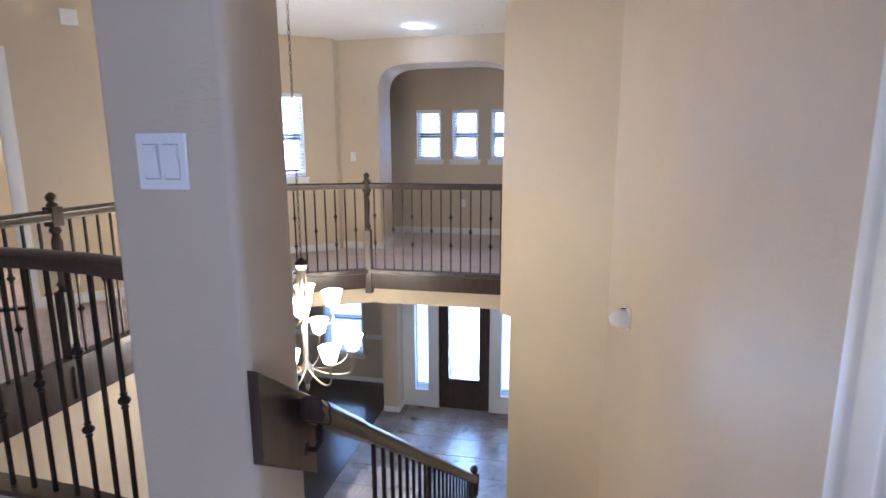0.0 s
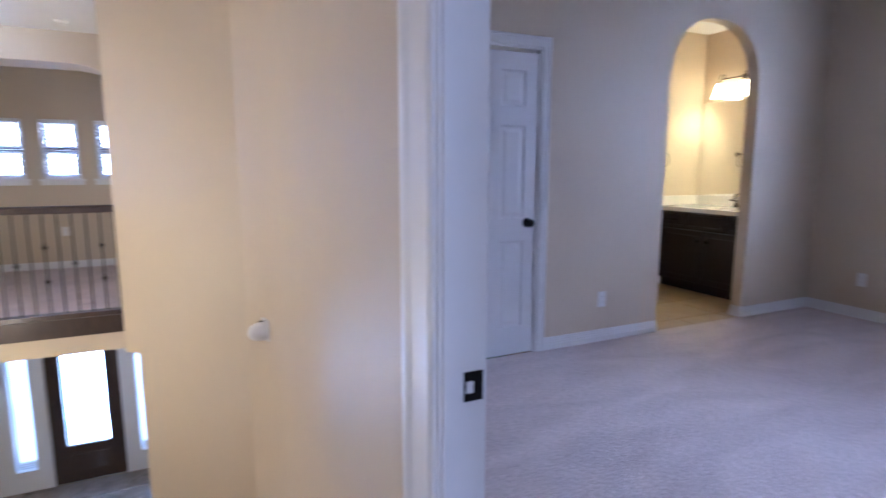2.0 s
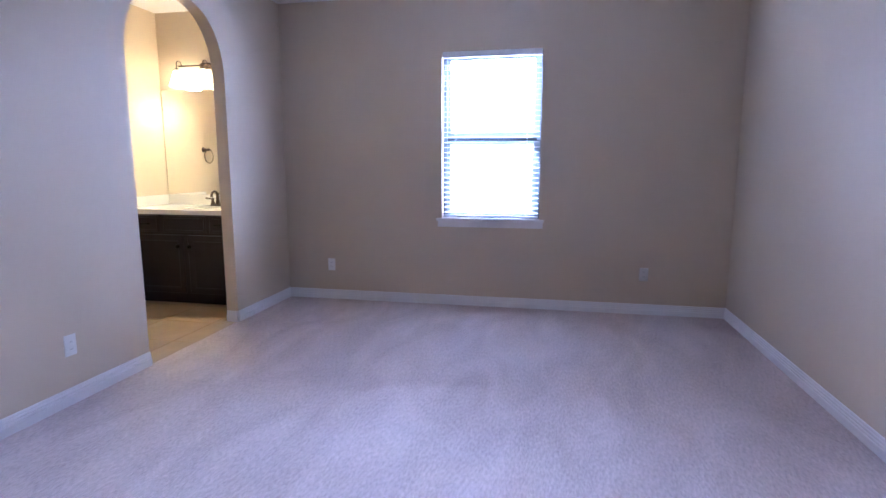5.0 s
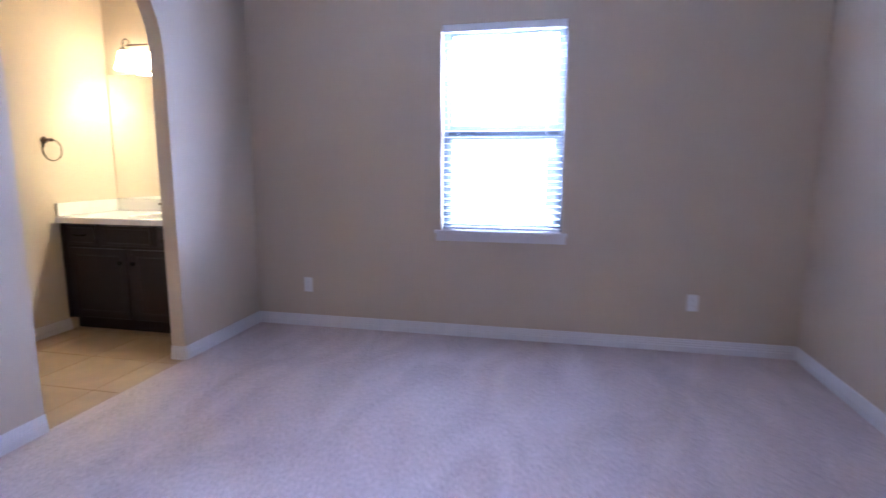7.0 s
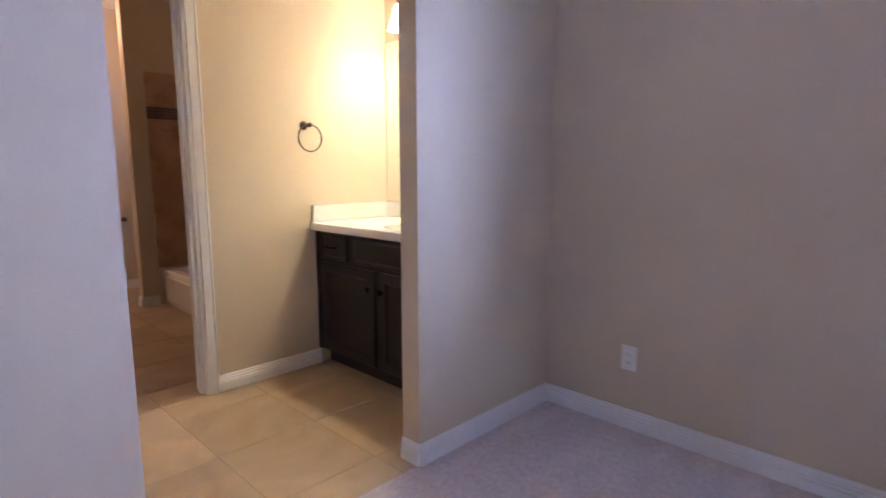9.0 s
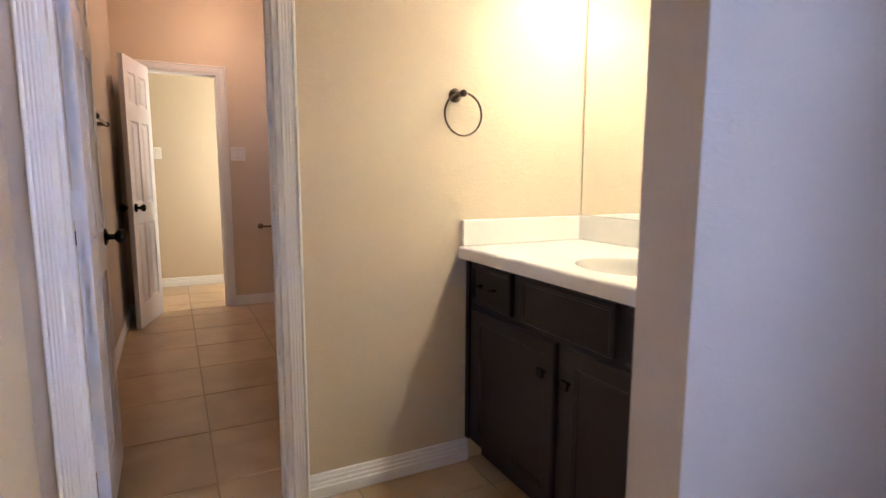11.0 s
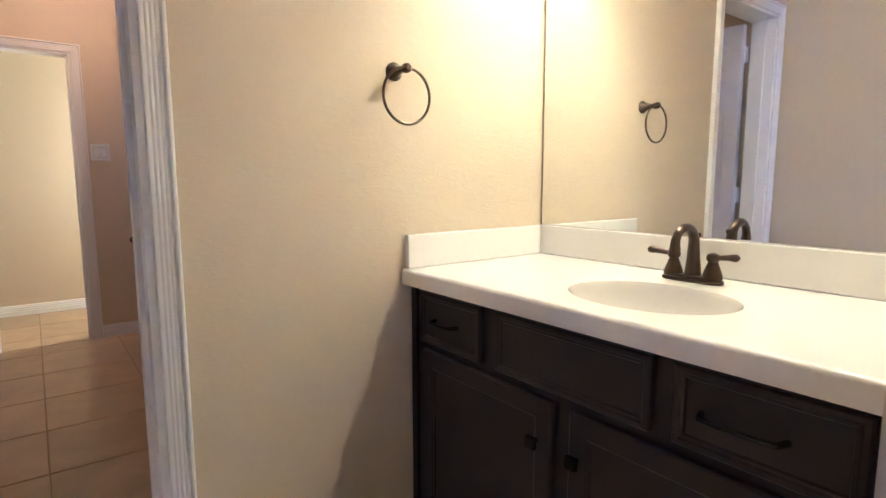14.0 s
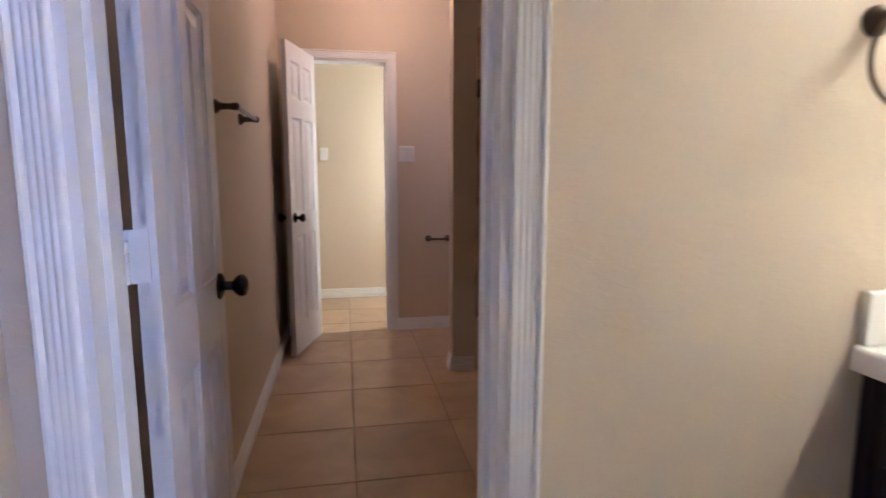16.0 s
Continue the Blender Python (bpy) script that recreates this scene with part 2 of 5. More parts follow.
def lathe(bm, prof, seg=16, m=None):
    """Turns (radius, height) pairs about z."""
    rings = []
    for r, z in prof:
        ring = []
        for i in range(seg):
            a = 2 * math.pi * i / seg
            co = Vector((r * math.cos(a), r * math.sin(a), z))
            ring.append(bm.verts.new(m @ co if m is not None else co))
        rings.append(ring)
    for a, b in zip(rings, rings[1:]):
        for i in range(seg):
            bm.faces.new((a[i], a[(i + 1) % seg], b[(i + 1) % seg], b[i]))
    bm.faces.new(rings[0][::-1])
    bm.faces.new(rings[-1])


def tube(bm, pts, radii, seg=10, flat=1.0):
    """A tube through points; flat squashes it upwards."""
    pts = [Vector(p) for p in pts]
    if not isinstance(radii, (list, tuple)):
        radii = [radii] * len(pts)
    rings = []
    side = None
    for i, p in enumerate(pts):
        d = (pts[min(i + 1, len(pts) - 1)] - pts[max(i - 1, 0)]).normalized()
        ref = Vector((0, 0, 1)) if abs(d.z) < 0.95 else Vector((1, 0, 0))
        s = d.cross(ref).normalized()
        if side is not None and s.dot(side) < 0:
            s = -s
        if side is not None and abs(d.z) >= 0.6:
            s = (side - d * side.dot(d)).normalized()
        side = s
        u = s.cross(d)
        rings.append([bm.verts.new(p + radii[i] * (math.cos(2 * math.pi * k / seg) * s + flat * math.sin(2 * math.pi * k / seg) * u)) for k in range(seg)])
    for a, b in zip(rings, rings[1:]):
        for i in range(seg):
            bm.faces.new((a[i], a[(i + 1) % seg], b[(i + 1) % seg], b[i]))
    bm.faces.new(rings[0][::-1])
    bm.faces.new(rings[-1])


def sweep(bm, pts, prof):
    """Sweeps an upright profile of (across, up) pairs along plan or raked points."""
    pts = [Vector(p) for p in pts]
    rings = []
    for i, p in enumerate(pts):
        d = pts[min(i + 1, len(pts) - 1)] - pts[max(i - 1, 0)]
        h = Vector((d.x, d.y, 0)).normalized()
        s = Vector((h.y, -h.x, 0))
        rings.append([bm.verts.new(p + s * a + Vector((0, 0, b))) for a, b in prof])
    n = len(prof)
    for a, b in zip(rings, rings[1:]):
        for i in range(n):
            bm.faces.new((a[i], a[(i + 1) % n], b[(i + 1) % n], b[i]))
    bm.faces.new(rings[0][::-1])
    bm.faces.new(rings[-1])


def mesh_of(name, bm, material, bevel=0.0, smooth=False):
    bmesh.ops.recalc_face_normals(bm, faces=bm.faces)
    if bevel:
        bmesh.ops.bevel(bm, geom=[e for e in bm.edges if len(e.link_faces) == 2 and e.calc_face_angle(0) > 0.6], offset=bevel, segments=2, affect="EDGES", profile=0.5, clamp_overlap=True)
    if smooth:
        for f in bm.faces:
            f.smooth = True
        for e in bm.edges:
            if len(e.link_faces) == 2 and e.calc_face_angle(0) > 0.7:
                e.smooth = False
    me = bpy.data.meshes.new(name)
    bm.to_mesh(me)
    bm.free()
    me.materials.append(material)
    return me


def part(name, bm, material, parent, label="", bevel=0.0, smooth=False, m=None):
    ob = new(name, mesh_of(name, bm, material, bevel, smooth))
    ob.parent = parent
    if m is not None:
        ob.matrix_basis = m
    return tagged(ob, label)


def solid(name, bm, material, label, category, kind="", group="", bevel=0.0, smooth=False, m=None):
    ob = new(name, mesh_of(name, bm, material, bevel, smooth))
    if m is not None:
        ob.matrix_basis = m
    return tagged(ob, label, category, group, kind)


def thing(name, label, category, m=None, group="", kind=""):
    ob = new(name)
    ob.matrix_basis = m if m is not None else Matrix()
    return tagged(ob, label, category, group, kind)


def arch_z(x, a, b, spring, top, square=2.4):
    """Height of a basket arch over a..b."""
    u = abs((x - (a + b) / 2) / ((b - a) / 2))
    return spring + (top - spring) * max(0.0, 1 - u ** square) ** (1 / 2.4)


def wall(name, along, a0, a1, f0, f1, z0, z1, holes=(), material=None, label="beige painted textured wall"):
    """A wall along x or y from a0 to a1, faces f0..f1 thick, with holes (a, b, bottom, top[, spring])."""
    bm = bmesh.new()

    def piece(p0, p1, q0, q1):
        if p1 - p0 < 1e-4 or q1 - q0 < 1e-4:
            return
        if along == "x":
            box(bm, p0, p1, f0, f1, q0, q1)
        else:
            box(bm, f0, f1, p0, p1, q0, q1)
    cur = a0
    for h in sorted(holes):
        a, b, lo, hi = h[:4]
        piece(cur, a, z0, z1)
        piece(a, b, z0, lo)
        if len(h) == 4:
            piece(a, b, hi, z1)
        else:
            n = 40
            xs = [(a + b) / 2 - (b - a) / 2 * math.cos(math.pi * i / n) for i in range(n + 1)]
            for x, y in zip(xs, xs[1:]):
                zx, zy = arch_z(x, a, b, *h[4:5], hi, *h[5:]), arch_z(y, a, b, *h[4:5], hi, *h[5:])
                v = []
                for q in (f0, f1):
                    for s, t in ((x, zx), (y, zy), (y, z1), (x, z1)):
                        v.append(bm.verts.new((s, q, t) if along == "x" else (q, s, t)))
                for f in ((0, 1, 2, 3), (7, 6, 5, 4), (0, 4, 5, 1), (2, 6, 7, 3)):
                    bm.faces.new([v[i] for i in f])
        cur = b
    piece(cur, a1, z0, z1)
    if any(len(h) > 4 for h in holes):
        bmesh.ops.remove_doubles(bm, verts=bm.verts, dist=1e-5)
    return solid(name, bm, material or WALL, label, "wall", "structure")


def angled_wall(name, p, q, thick, z0, z1, hole=None, label="beige painted textured wall"):
    """A wall whose inner face runs from p to q, thick to the right of that way, hole (from, to, bottom, top) along it."""
    d = Vector((q[0] - p[0], q[1] - p[1], 0))
    m = Matrix.Translation((p[0], p[1], 0)) @ Matrix.Rotation(math.atan2(d.y, d.x), 4, "Z")
    bm = bmesh.new()
    n = d.length
    if hole:
        a, b, lo, hi = hole
        for x0, x1, u, v in ((0, a, z0, z1), (b, n, z0, z1), (a, b, z0, lo), (a, b, hi, z1)):
            box(bm, x0, x1, -thick, 0, u, v)
    else:
        box(bm, 0, n, -thick, 0, z0, z1)
    return solid(name, bm, WALL, label, "wall", "structure", m=m), m

# ---- bedroom, hall and bath: the large structure ----
BW, BE, BS, BN = 2.12, 6.67, 0.20, 4.166      # bedroom faces
HX = 2.00                                      # hall face of the bedroom's west wall
H = 2.73
HC = 2.67                                      # hall and foyer ceiling
LOW = -3.05                                    # ground floor
WW, WN = 4.74, 5.49                            # vanity room west and north faces
MX = 6.716                                     # mirror wall
TW, TN = 4.76, 8.75                            # tub room west and north faces
FY = 9.545                                     # entry door plane

wall("wall_bedroom_north", "x", BW + 0.001, 6.86, BN, BN + 0.10, 0, H, [(2.93, 3.617, 0, 2.06), (4.765, 5.765, 0, 2.42, 1.88)])
wall("wall_bedroom_east", "y", BS - 0.12, BN, BE, BE + 0.19, 0, H, [(1.77, 2.64, 0.80, 2.255)])
wall("wall_bedroom_south", "x", BW, BE, BS - 0.12, BS, 0, H)
wall("wall_bedroom_west", "y", -2.6, BN, HX, BW, 0, H, [(1.06, 2.240, 0, 2.06)])
wall("wall_closet_back", "x", 2.6, 4.2, 4.95, 5.05, 0, H)
wall("wall_bath_west", "y", BN + 0.10, WN, WW - 0.12, WW, 0, H)
wall("wall_bath_north", "x", WW - 0.12, 6.86, WN, WN + 0.12, 0, H, [(4.838, 5.456, 0, 2.04)])
wall("wall_bath_east", "y", BN + 0.10, 10.1, MX, MX + 0.12, 0, H, [(9.05, 9.75, 0.9, 2.0)])
wall("wall_tub_west", "y", WN + 0.12, TN, TW - 0.12, TW, 0, H)
wall("wall_tub_north", "x", 3.6, MX, TN, TN + 0.12, 0, H, [(4.975, 5.535, 0, 2.02)])
wall("wall_tub_partition", "x", 5.83, MX, 7.80, 7.90, 0, H)
wall("wall_second_bath_north", "x", 3.6, MX, 9.95, 10.07, 0, H)
wall("wall_second_bath_west", "y", TN + 0.12, 9.95, 3.48, 3.6, 0, H)

bm = bmesh.new()
box(bm, BW - 0.06, BE, BS, BN + 0.005, -0.14, 0)
carpet = solid("floor_bedroom", bm, CARPET, "pale pinkish beige cut-pile bedroom carpet", "carpet", "structure")
bm = bmesh.new()
box(bm, -4.6, BW - 0.06, -2.6, 2.44, -0.14, 0)
prism(bm, [(-4.6, 2.44), (0.46, 2.44), (0.25, 2.55), (0.05, 2.62), (-0.15, 2.67), (-0.40, 2.70), (-0.75, 2.71), (-1.66, 2.71), (-1.66, 6.18), (-4.6, 6.18)], -0.14, 0)
prism(bm, [(-4.6, 6.18), (-1.66, 6.18), (-0.62, 6.72), (0.84, 6.72), (1.10, 6.9), (1.10, 9.45), (-4.6, 9.45)], -0.14, 0)
solid("floor_upper_hall", bm, CARPET, "pale beige carpet on the upper hall and gallery", "carpet", "structure")
bm = bmesh.new()
box(bm, HX, 6.8, 0.0, 4.3, H, H + 0.1)
solid("ceiling_bedroom", bm, CEIL, "white textured bedroom ceiling", "ceiling", "structure")
bm = bmesh.new()
box(bm, 3.4, 6.9, 4.3, 10.1, H, H + 0.1)
solid("ceiling_bath", bm, CEIL, "white textured bathroom ceiling", "ceiling", "structure")
bm = bmesh.new()
box(bm, -4.7, HX, -2.7, 9.7, HC, HC + 0.1)
solid("ceiling_hall", bm, CEIL, "white textured foyer ceiling", "ceiling", "structure")

# upper hall, gallery and stairwell: the east wall runs straight, then rounds into a 45 degree wall
bm = bmesh.new()
face = [(HX, 4.1665), (HX, 4.80), (1.992, 4.98), (1.972, 5.16), (1.935, 5.34), (1.885, 5.49), (1.82, 5.62), (0.84, 6.62), (0.84, 6.74)]
back = [(2.119, 4.1665), (2.119, 4.9), (2.16, 5.2), (2.15, 5.35), (2.10, 5.50), (2.05, 5.62), (1.98, 5.74), (1.10, 6.64), (1.10, 6.74)]
for i in range(6):
    prism(bm, [face[i], back[i], back[i + 1], face[i + 1]], LOW, HC)
bmesh.ops.remove_doubles(bm, verts=bm.verts, dist=0.0005)
solid("wall_stair_east", bm, WALL, "beige stairwell wall rounding towards the gallery", "wall", "structure", smooth=True)
bm = bmesh.new()
prism(bm, [face[6], (1.98, 5.74), (1.10, 6.64), face[7]], -0.375, HC)
prism(bm, [face[7], back[7], back[8], face[8]], -0.375, HC)
solid("wall_stair_angled", bm, WALL, "beige stairwell wall set at an angle to the gallery", "wall", "structure")
bm = bmesh.new()
prism(bm, [face[6], back[6], (1.12, 6.62), (0.955, 6.503)], LOW, -0.375)
solid("wall_stair_angled_lower", bm, WALL, "beige angled stairwell wall below the gallery", "wall", "structure")
bm = bmesh.new()
box(bm, HX, BW, 2.44, 4.1665, LOW, -0.0005)
solid("wall_stair_lower", bm, WALL, "beige painted stairwell wall below the hall", "wall", "structure")
wall("wall_hall_south", "x", -4.6, HX, -2.6, -2.5, 0, HC, [(1.05, 1.90, 0.9, 2.1)])
wall("wall_hall_west", "y", -2.6, 4.0, -4.7, -4.6, 0, HC)
west_wall, west_m = angled_wall("wall_gallery_west", (-2.30, 5.36), (-4.62, 3.16), 0.14, 0, HC, hole=(0.885, 1.70, 0, 2.03))
angled_wall("wall_gallery_corner", (-2.98, 6.74), (-2.30, 5.36), 0.14, 0, HC)
gw, gm = angled_wall("wall_gallery_window", (-1.43, 7.82), (-3.02, 6.70), 0.16, 0, HC, hole=(0.40, 1.00, 0.97, 2.00))
wall("wall_gallery_arch", "x", -1.46, 1.10, 7.95, 8.45, 0, HC, [(-0.89, 0.80, 0, 2.36, 2.02, 6.0)])
bm = bmesh.new()
prism(bm, [(-1.43, 7.822), (-1.43, 7.97), (-1.80, 7.97), (-1.62, 7.69)], 0, HC)
solid("wall_gallery_jog", bm, WALL, "beige wall return beside the gallery window", "wall", "structure")
wall("wall_hall_west_end", "y", 4.0, 9.45, -4.7, -4.6, 0, HC)
wall("wall_hall_north_end", "x", -4.7, -1.40, 9.45, 9.55, 0, HC)
wall("wall_niche_west", "y", 8.45, 9.45, -1.40, -1.30, 0, HC)
wall("wall_niche_east", "y", 6.74, 9.45, 0.98, 1.10, -0.4, HC)
wall("wall_niche_north", "x", -1.4, 1.1, 9.45, 9.59, 0, HC, [(-0.78, -0.40, 1.15, 1.90), (-0.22, 0.18, 1.15, 1.90), (0.37, 0.74, 1.15, 1.90)])
wall("wall_void_west", "y", 2.83, 6.18, -1.80, -1.66, LOW, -0.14)
wall("wall_void_south", "x", -1.66, 0.46, 2.40, 2.50, LOW, -0.14)
bm = bmesh.new()
prism(bm, [(-1.66, 6.20), (-0.62, 6.74), (1.00, 6.74), (1.00, FY + 0.1), (-5.5, FY + 0.9), (-5.5, 6.20)], -0.375, -0.14)
solid("ceiling_entry", bm, WALL, "beige beam and soffit under the gallery", "ceiling", "structure")

# pier beside the camera's start
bm = bmesh.new()
box(bm, 0.430, 0.735, 2.20, 2.435, LOW, HC)
bmesh.ops.bevel(bm, geom=[e for e in bm.edges if abs(e.verts[0].co.z - e.verts[1].co.z) > 1], offset=0.022, segments=5, affect="EDGES", profile=0.5)
solid("wall_pier", bm, WALL, "beige wall pier with rounded bullnose corners", "wall", "structure", smooth=True)

# ground floor
bm = bmesh.new()
box(bm, -6, 3.2, 2.4, 11.5, LOW - 0.2, LOW - 0.012)
entry_floor = solid("floor_entry", bm, GROUT, "tiled entry floor below", "floor", "structure")
bm = bmesh.new()
for i in range(60):
    box(bm, -5.9, -1.40, 3.0 + i * 0.13, 3.0 + i * 0.13 + 0.127, LOW - 0.012, LOW + 0.004)
solid("floor_study", bm, DARKFLOOR, "dark glossy plank floor of the study", "floor", "structure")
wall("wall_entry_front", "x", -1.10, 2.4, FY, FY + 0.16, LOW, -0.3, [(-1.0995, 0.98, LOW, -0.62)])
wall("wall_entry_pilaster", "y", 9.26, 10.3, -1.36, -1.10, LOW, -0.375)
wall("wall_study_north", "x", -5.5, -1.40, 10.30, 10.46, LOW, -0.4, [(-2.88, -2.10, -2.52, -1.1)])
wall("wall_study_west", "y", 2.4, 10.46, -5.62, -5.5, LOW, -0.14)
wall("wall_entry_east", "y", 6.74, FY, 1.10, 1.22, LOW, -0.3)
wall("wall_foyer_south", "x", -5.5, 3.1, 2.28, 2.40, LOW, -0.14)

# outside
bm = bmesh.new()
box(bm, -300, 300, -300, 300, LOW - 0.9, LOW - 0.4)
solid("ground", bm, GRASS, "green lawn around the house", "ground", "structure")


def baseboard(name, segs, label="white stepped baseboard"):
    """Stepped baseboard runs; each seg is (x0, y0, x1, y1) along a face, room on the left of the way."""
    bm = bmesh.new()
    for x0, y0, x1, y1 in segs:
        z = segs_z
        d = Vector((x1 - x0, y1 - y0, 0)).normalized()
        s = Vector((-d.y, d.x, 0))
        prof = [(0, 0), (0.015, 0), (0.015, 0.040), (0.010, 0.043), (0.0125, 0.047), (0.0125, 0.056), (0.008, 0.059), (0.010, 0.063), (0.010, 0.072), (0.006, 0.075), (0.0075, 0.079), (0.006, 0.088), (0, 0.090)]
        rings = []
        for p in (Vector((x0, y0, z)), Vector((x1, y1, z))):
            rings.append([bm.verts.new(p + s * a + Vector((0, 0, b))) for a, b in prof])
        n = len(prof)
        for i in range(n):
            bm.faces.new((rings[0][i], rings[0][(i + 1) % n], rings[1][(i + 1) % n], rings[1][i]))
        bm.faces.new(rings[0][::-1])
        bm.faces.new(rings[1])
    return solid(name, bm, TRIM, label, "baseboard", "structure")


segs_z = 0.0
baseboard("baseboard_bedroom", [(4.765, BN, 3.686, BN), (2.86, BN, BW, BN), (BE, BN, 5.765, BN), (BE, BS, BE, BN), (BW, BS, BE, BS), (BW, BN, BW, 2.31),
          (5.765, BN, 5.765, BN + 0.10), (4.765, BN + 0.10, 4.765, BN)])
baseboard("baseboard_bath", [(6.155, WN, 5.511, WN), (4.783, WN, WW, WN), (WW, WN, WW, BN + 0.10)])
baseboard("baseboard_tub_room", [(TW, TN, TW, 5.62), (5.83, 7.80, 5.83, 7.90), (5.965, 7.80, 5.83, 7.80), (6.74, TN, 5.593, TN), (5.83, 7.90, MX, 7.90), (4.895, TN, TW, TN)])
baseboard("baseboard_second_bath", [(6.74, 9.95, 3.6, 9.95)])
baseboard("baseboard_gallery", [(0.98, 9.45, -1.30, 9.45), (-0.89, 8.45, -0.89, 7.95), (-0.89, 7.95, -1.46, 7.95), (-1.43, 7.82, -2.98, 6.728), (-2.98, 6.74, -2.30, 5.36), (-2.30, 5.36, -2.96, 4.734)])
segs_z = LOW
baseboard("baseboard_entry", [(-1.10, 9.26, -1.36, 9.26), (-1.10, FY, -1.10, 9.26), (-1.40, 10.30, -5.5, 10.30)])
segs_z = LOW + 0.86
baseboard("trim_chair_rail", [(-1.40, 10.30, -2.04, 10.30), (-2.94, 10.30, -5.5, 10.30)], "white chair rail on the study wall")


def casing(name, along, a, b, top, face, out, width=0.09, z0=0.0, depth=0.12, stop=(0.045, 0.080), label="white fluted door casing and jamb"):
    """Fluted casing on one face of a wall (out = +1/-1 along the normal) round the opening a..b, and its jamb lining."""
    root = thing(name, label, "door casing", kind="structure")

    def put(bm, p0, p1, q0, q1, r0, r1):
        n0, n1 = sorted((face + out * q0, face + out * q1))
        if along == "x":
            box(bm, p0, p1, n0, n1, r0, r1)
        else:
            box(bm, n0, n1, p0, p1, r0, r1)
    prof = [(0.0, 0.0), (0.0, 0.011), (0.03, 0.014), (0.10, 0.0155), (0.17, 0.0145), (0.20, 0.0140)]
    for k in range(3):
        c = 0.20 + 0.18 * k
        prof += [(c + 0.02, 0.0140), (c + 0.06, 0.0158), (c + 0.10, 0.0165), (c + 0.14, 0.0158), (c + 0.18, 0.0140)]
    prof += [(0.77, 0.0130), (0.80, 0.0190), (0.85, 0.0215), (0.92, 0.0215), (0.97, 0.019), (1.0, 0.014), (1.0, 0.0)]

    if width > 0.15:
        prof = [(0.0, 0.0), (0.0, 0.012), (0.05, 0.015), (0.09, 0.019), (0.14, 0.019), (0.18, 0.015), (0.22, 0.0140), (0.66, 0.0140), (0.70, 0.016), (0.74, 0.021), (0.80, 0.0235), (0.92, 0.0235), (0.97, 0.020), (1.0, 0.012), (1.0, 0.0)]

    def strip(bm, lo, hi):
        for i in range(len(lo) - 1):
            bm.faces.new((lo[i], lo[i + 1], hi[i + 1], hi[i]))
        bm.faces.new(lo)
        bm.faces.new(hi)

    for side in (-1, 1):
        bm = bmesh.new()
        edge = a if side < 0 else b
        lo, hi = [], []
        for u, t in prof:
            for lst, z in ((lo, z0), (hi, top + u * width)):
                p, q = edge + side * u * width, face + out * t
                lst.append(bm.verts.new((p, q, z) if along == "x" else (q, p, z)))
        strip(bm, lo, hi)
        part("casing_leg", bm, TRIM, root, smooth=True)
    bm = bmesh.new()
    lo, hi = [], []
    for u, t in prof:
        for lst, p in ((lo, a - u * width), (hi, b + u * width)):
            q, z = face + out * t, top + u * width
            lst.append(bm.verts.new((p, q, z) if along == "x" else (q, p, z)))
    strip(bm, lo, hi)
    part("casing_head", bm, TRIM, root, smooth=True)
    for side in (-1, 1):
        bm = bmesh.new()
        edge = a if side < 0 else b
        put(bm, *sorted((edge + side * 0.002, edge - side * 0.016)), 0.004, -depth - 0.004, z0, top)
        put(bm, *sorted((edge - side * 0.014, edge - side * 0.028)), -stop[0], -stop[1], z0, top)
        part("jamb", bm, TRIM, root)
    bm = bmesh.new()
    put(bm, a, b, 0.004, -depth - 0.004, top - 0.016, top + 0.002)
    part("jamb_head", bm, TRIM, root)
    return root


casing("door_frame_closet", "x", 2.93, 3.617, 2.06, BN, -1, 0.068)
casing("door_frame_bedroom", "y", 1.06, 2.240, 2.06, HX, -1, 0.20, stop=(0.004, 0.028))
casing("door_frame_tub_room", "x", 4.838, 5.456, 2.04, WN, -1, 0.055)
casing("door_frame_far", "x", 4.975, 5.535, 2.02, TN, -1, 0.058)


def knob_set(parent, x, z, th, material=KNOB):
    """Round knobs with rosettes on both faces of a leaf."""
    for s in (-1, 1):
        bm = bmesh.new()
        m = Matrix.Translation((x, s * th / 2, z)) @ Matrix.Rotation(-s * math.pi / 2, 4, "X")
        lathe(bm, [(0.033, 0), (0.033, 0.005), (0.026, 0.010), (0.012, 0.014), (0.011, 0.032), (0.020, 0.038), (0.027, 0.048), (0.028, 0.056), (0.024, 0.064), (0.012, 0.069)], 20, m)
        part("door_knob", bm, material, parent, "dark bronze round door knob", smooth=True)


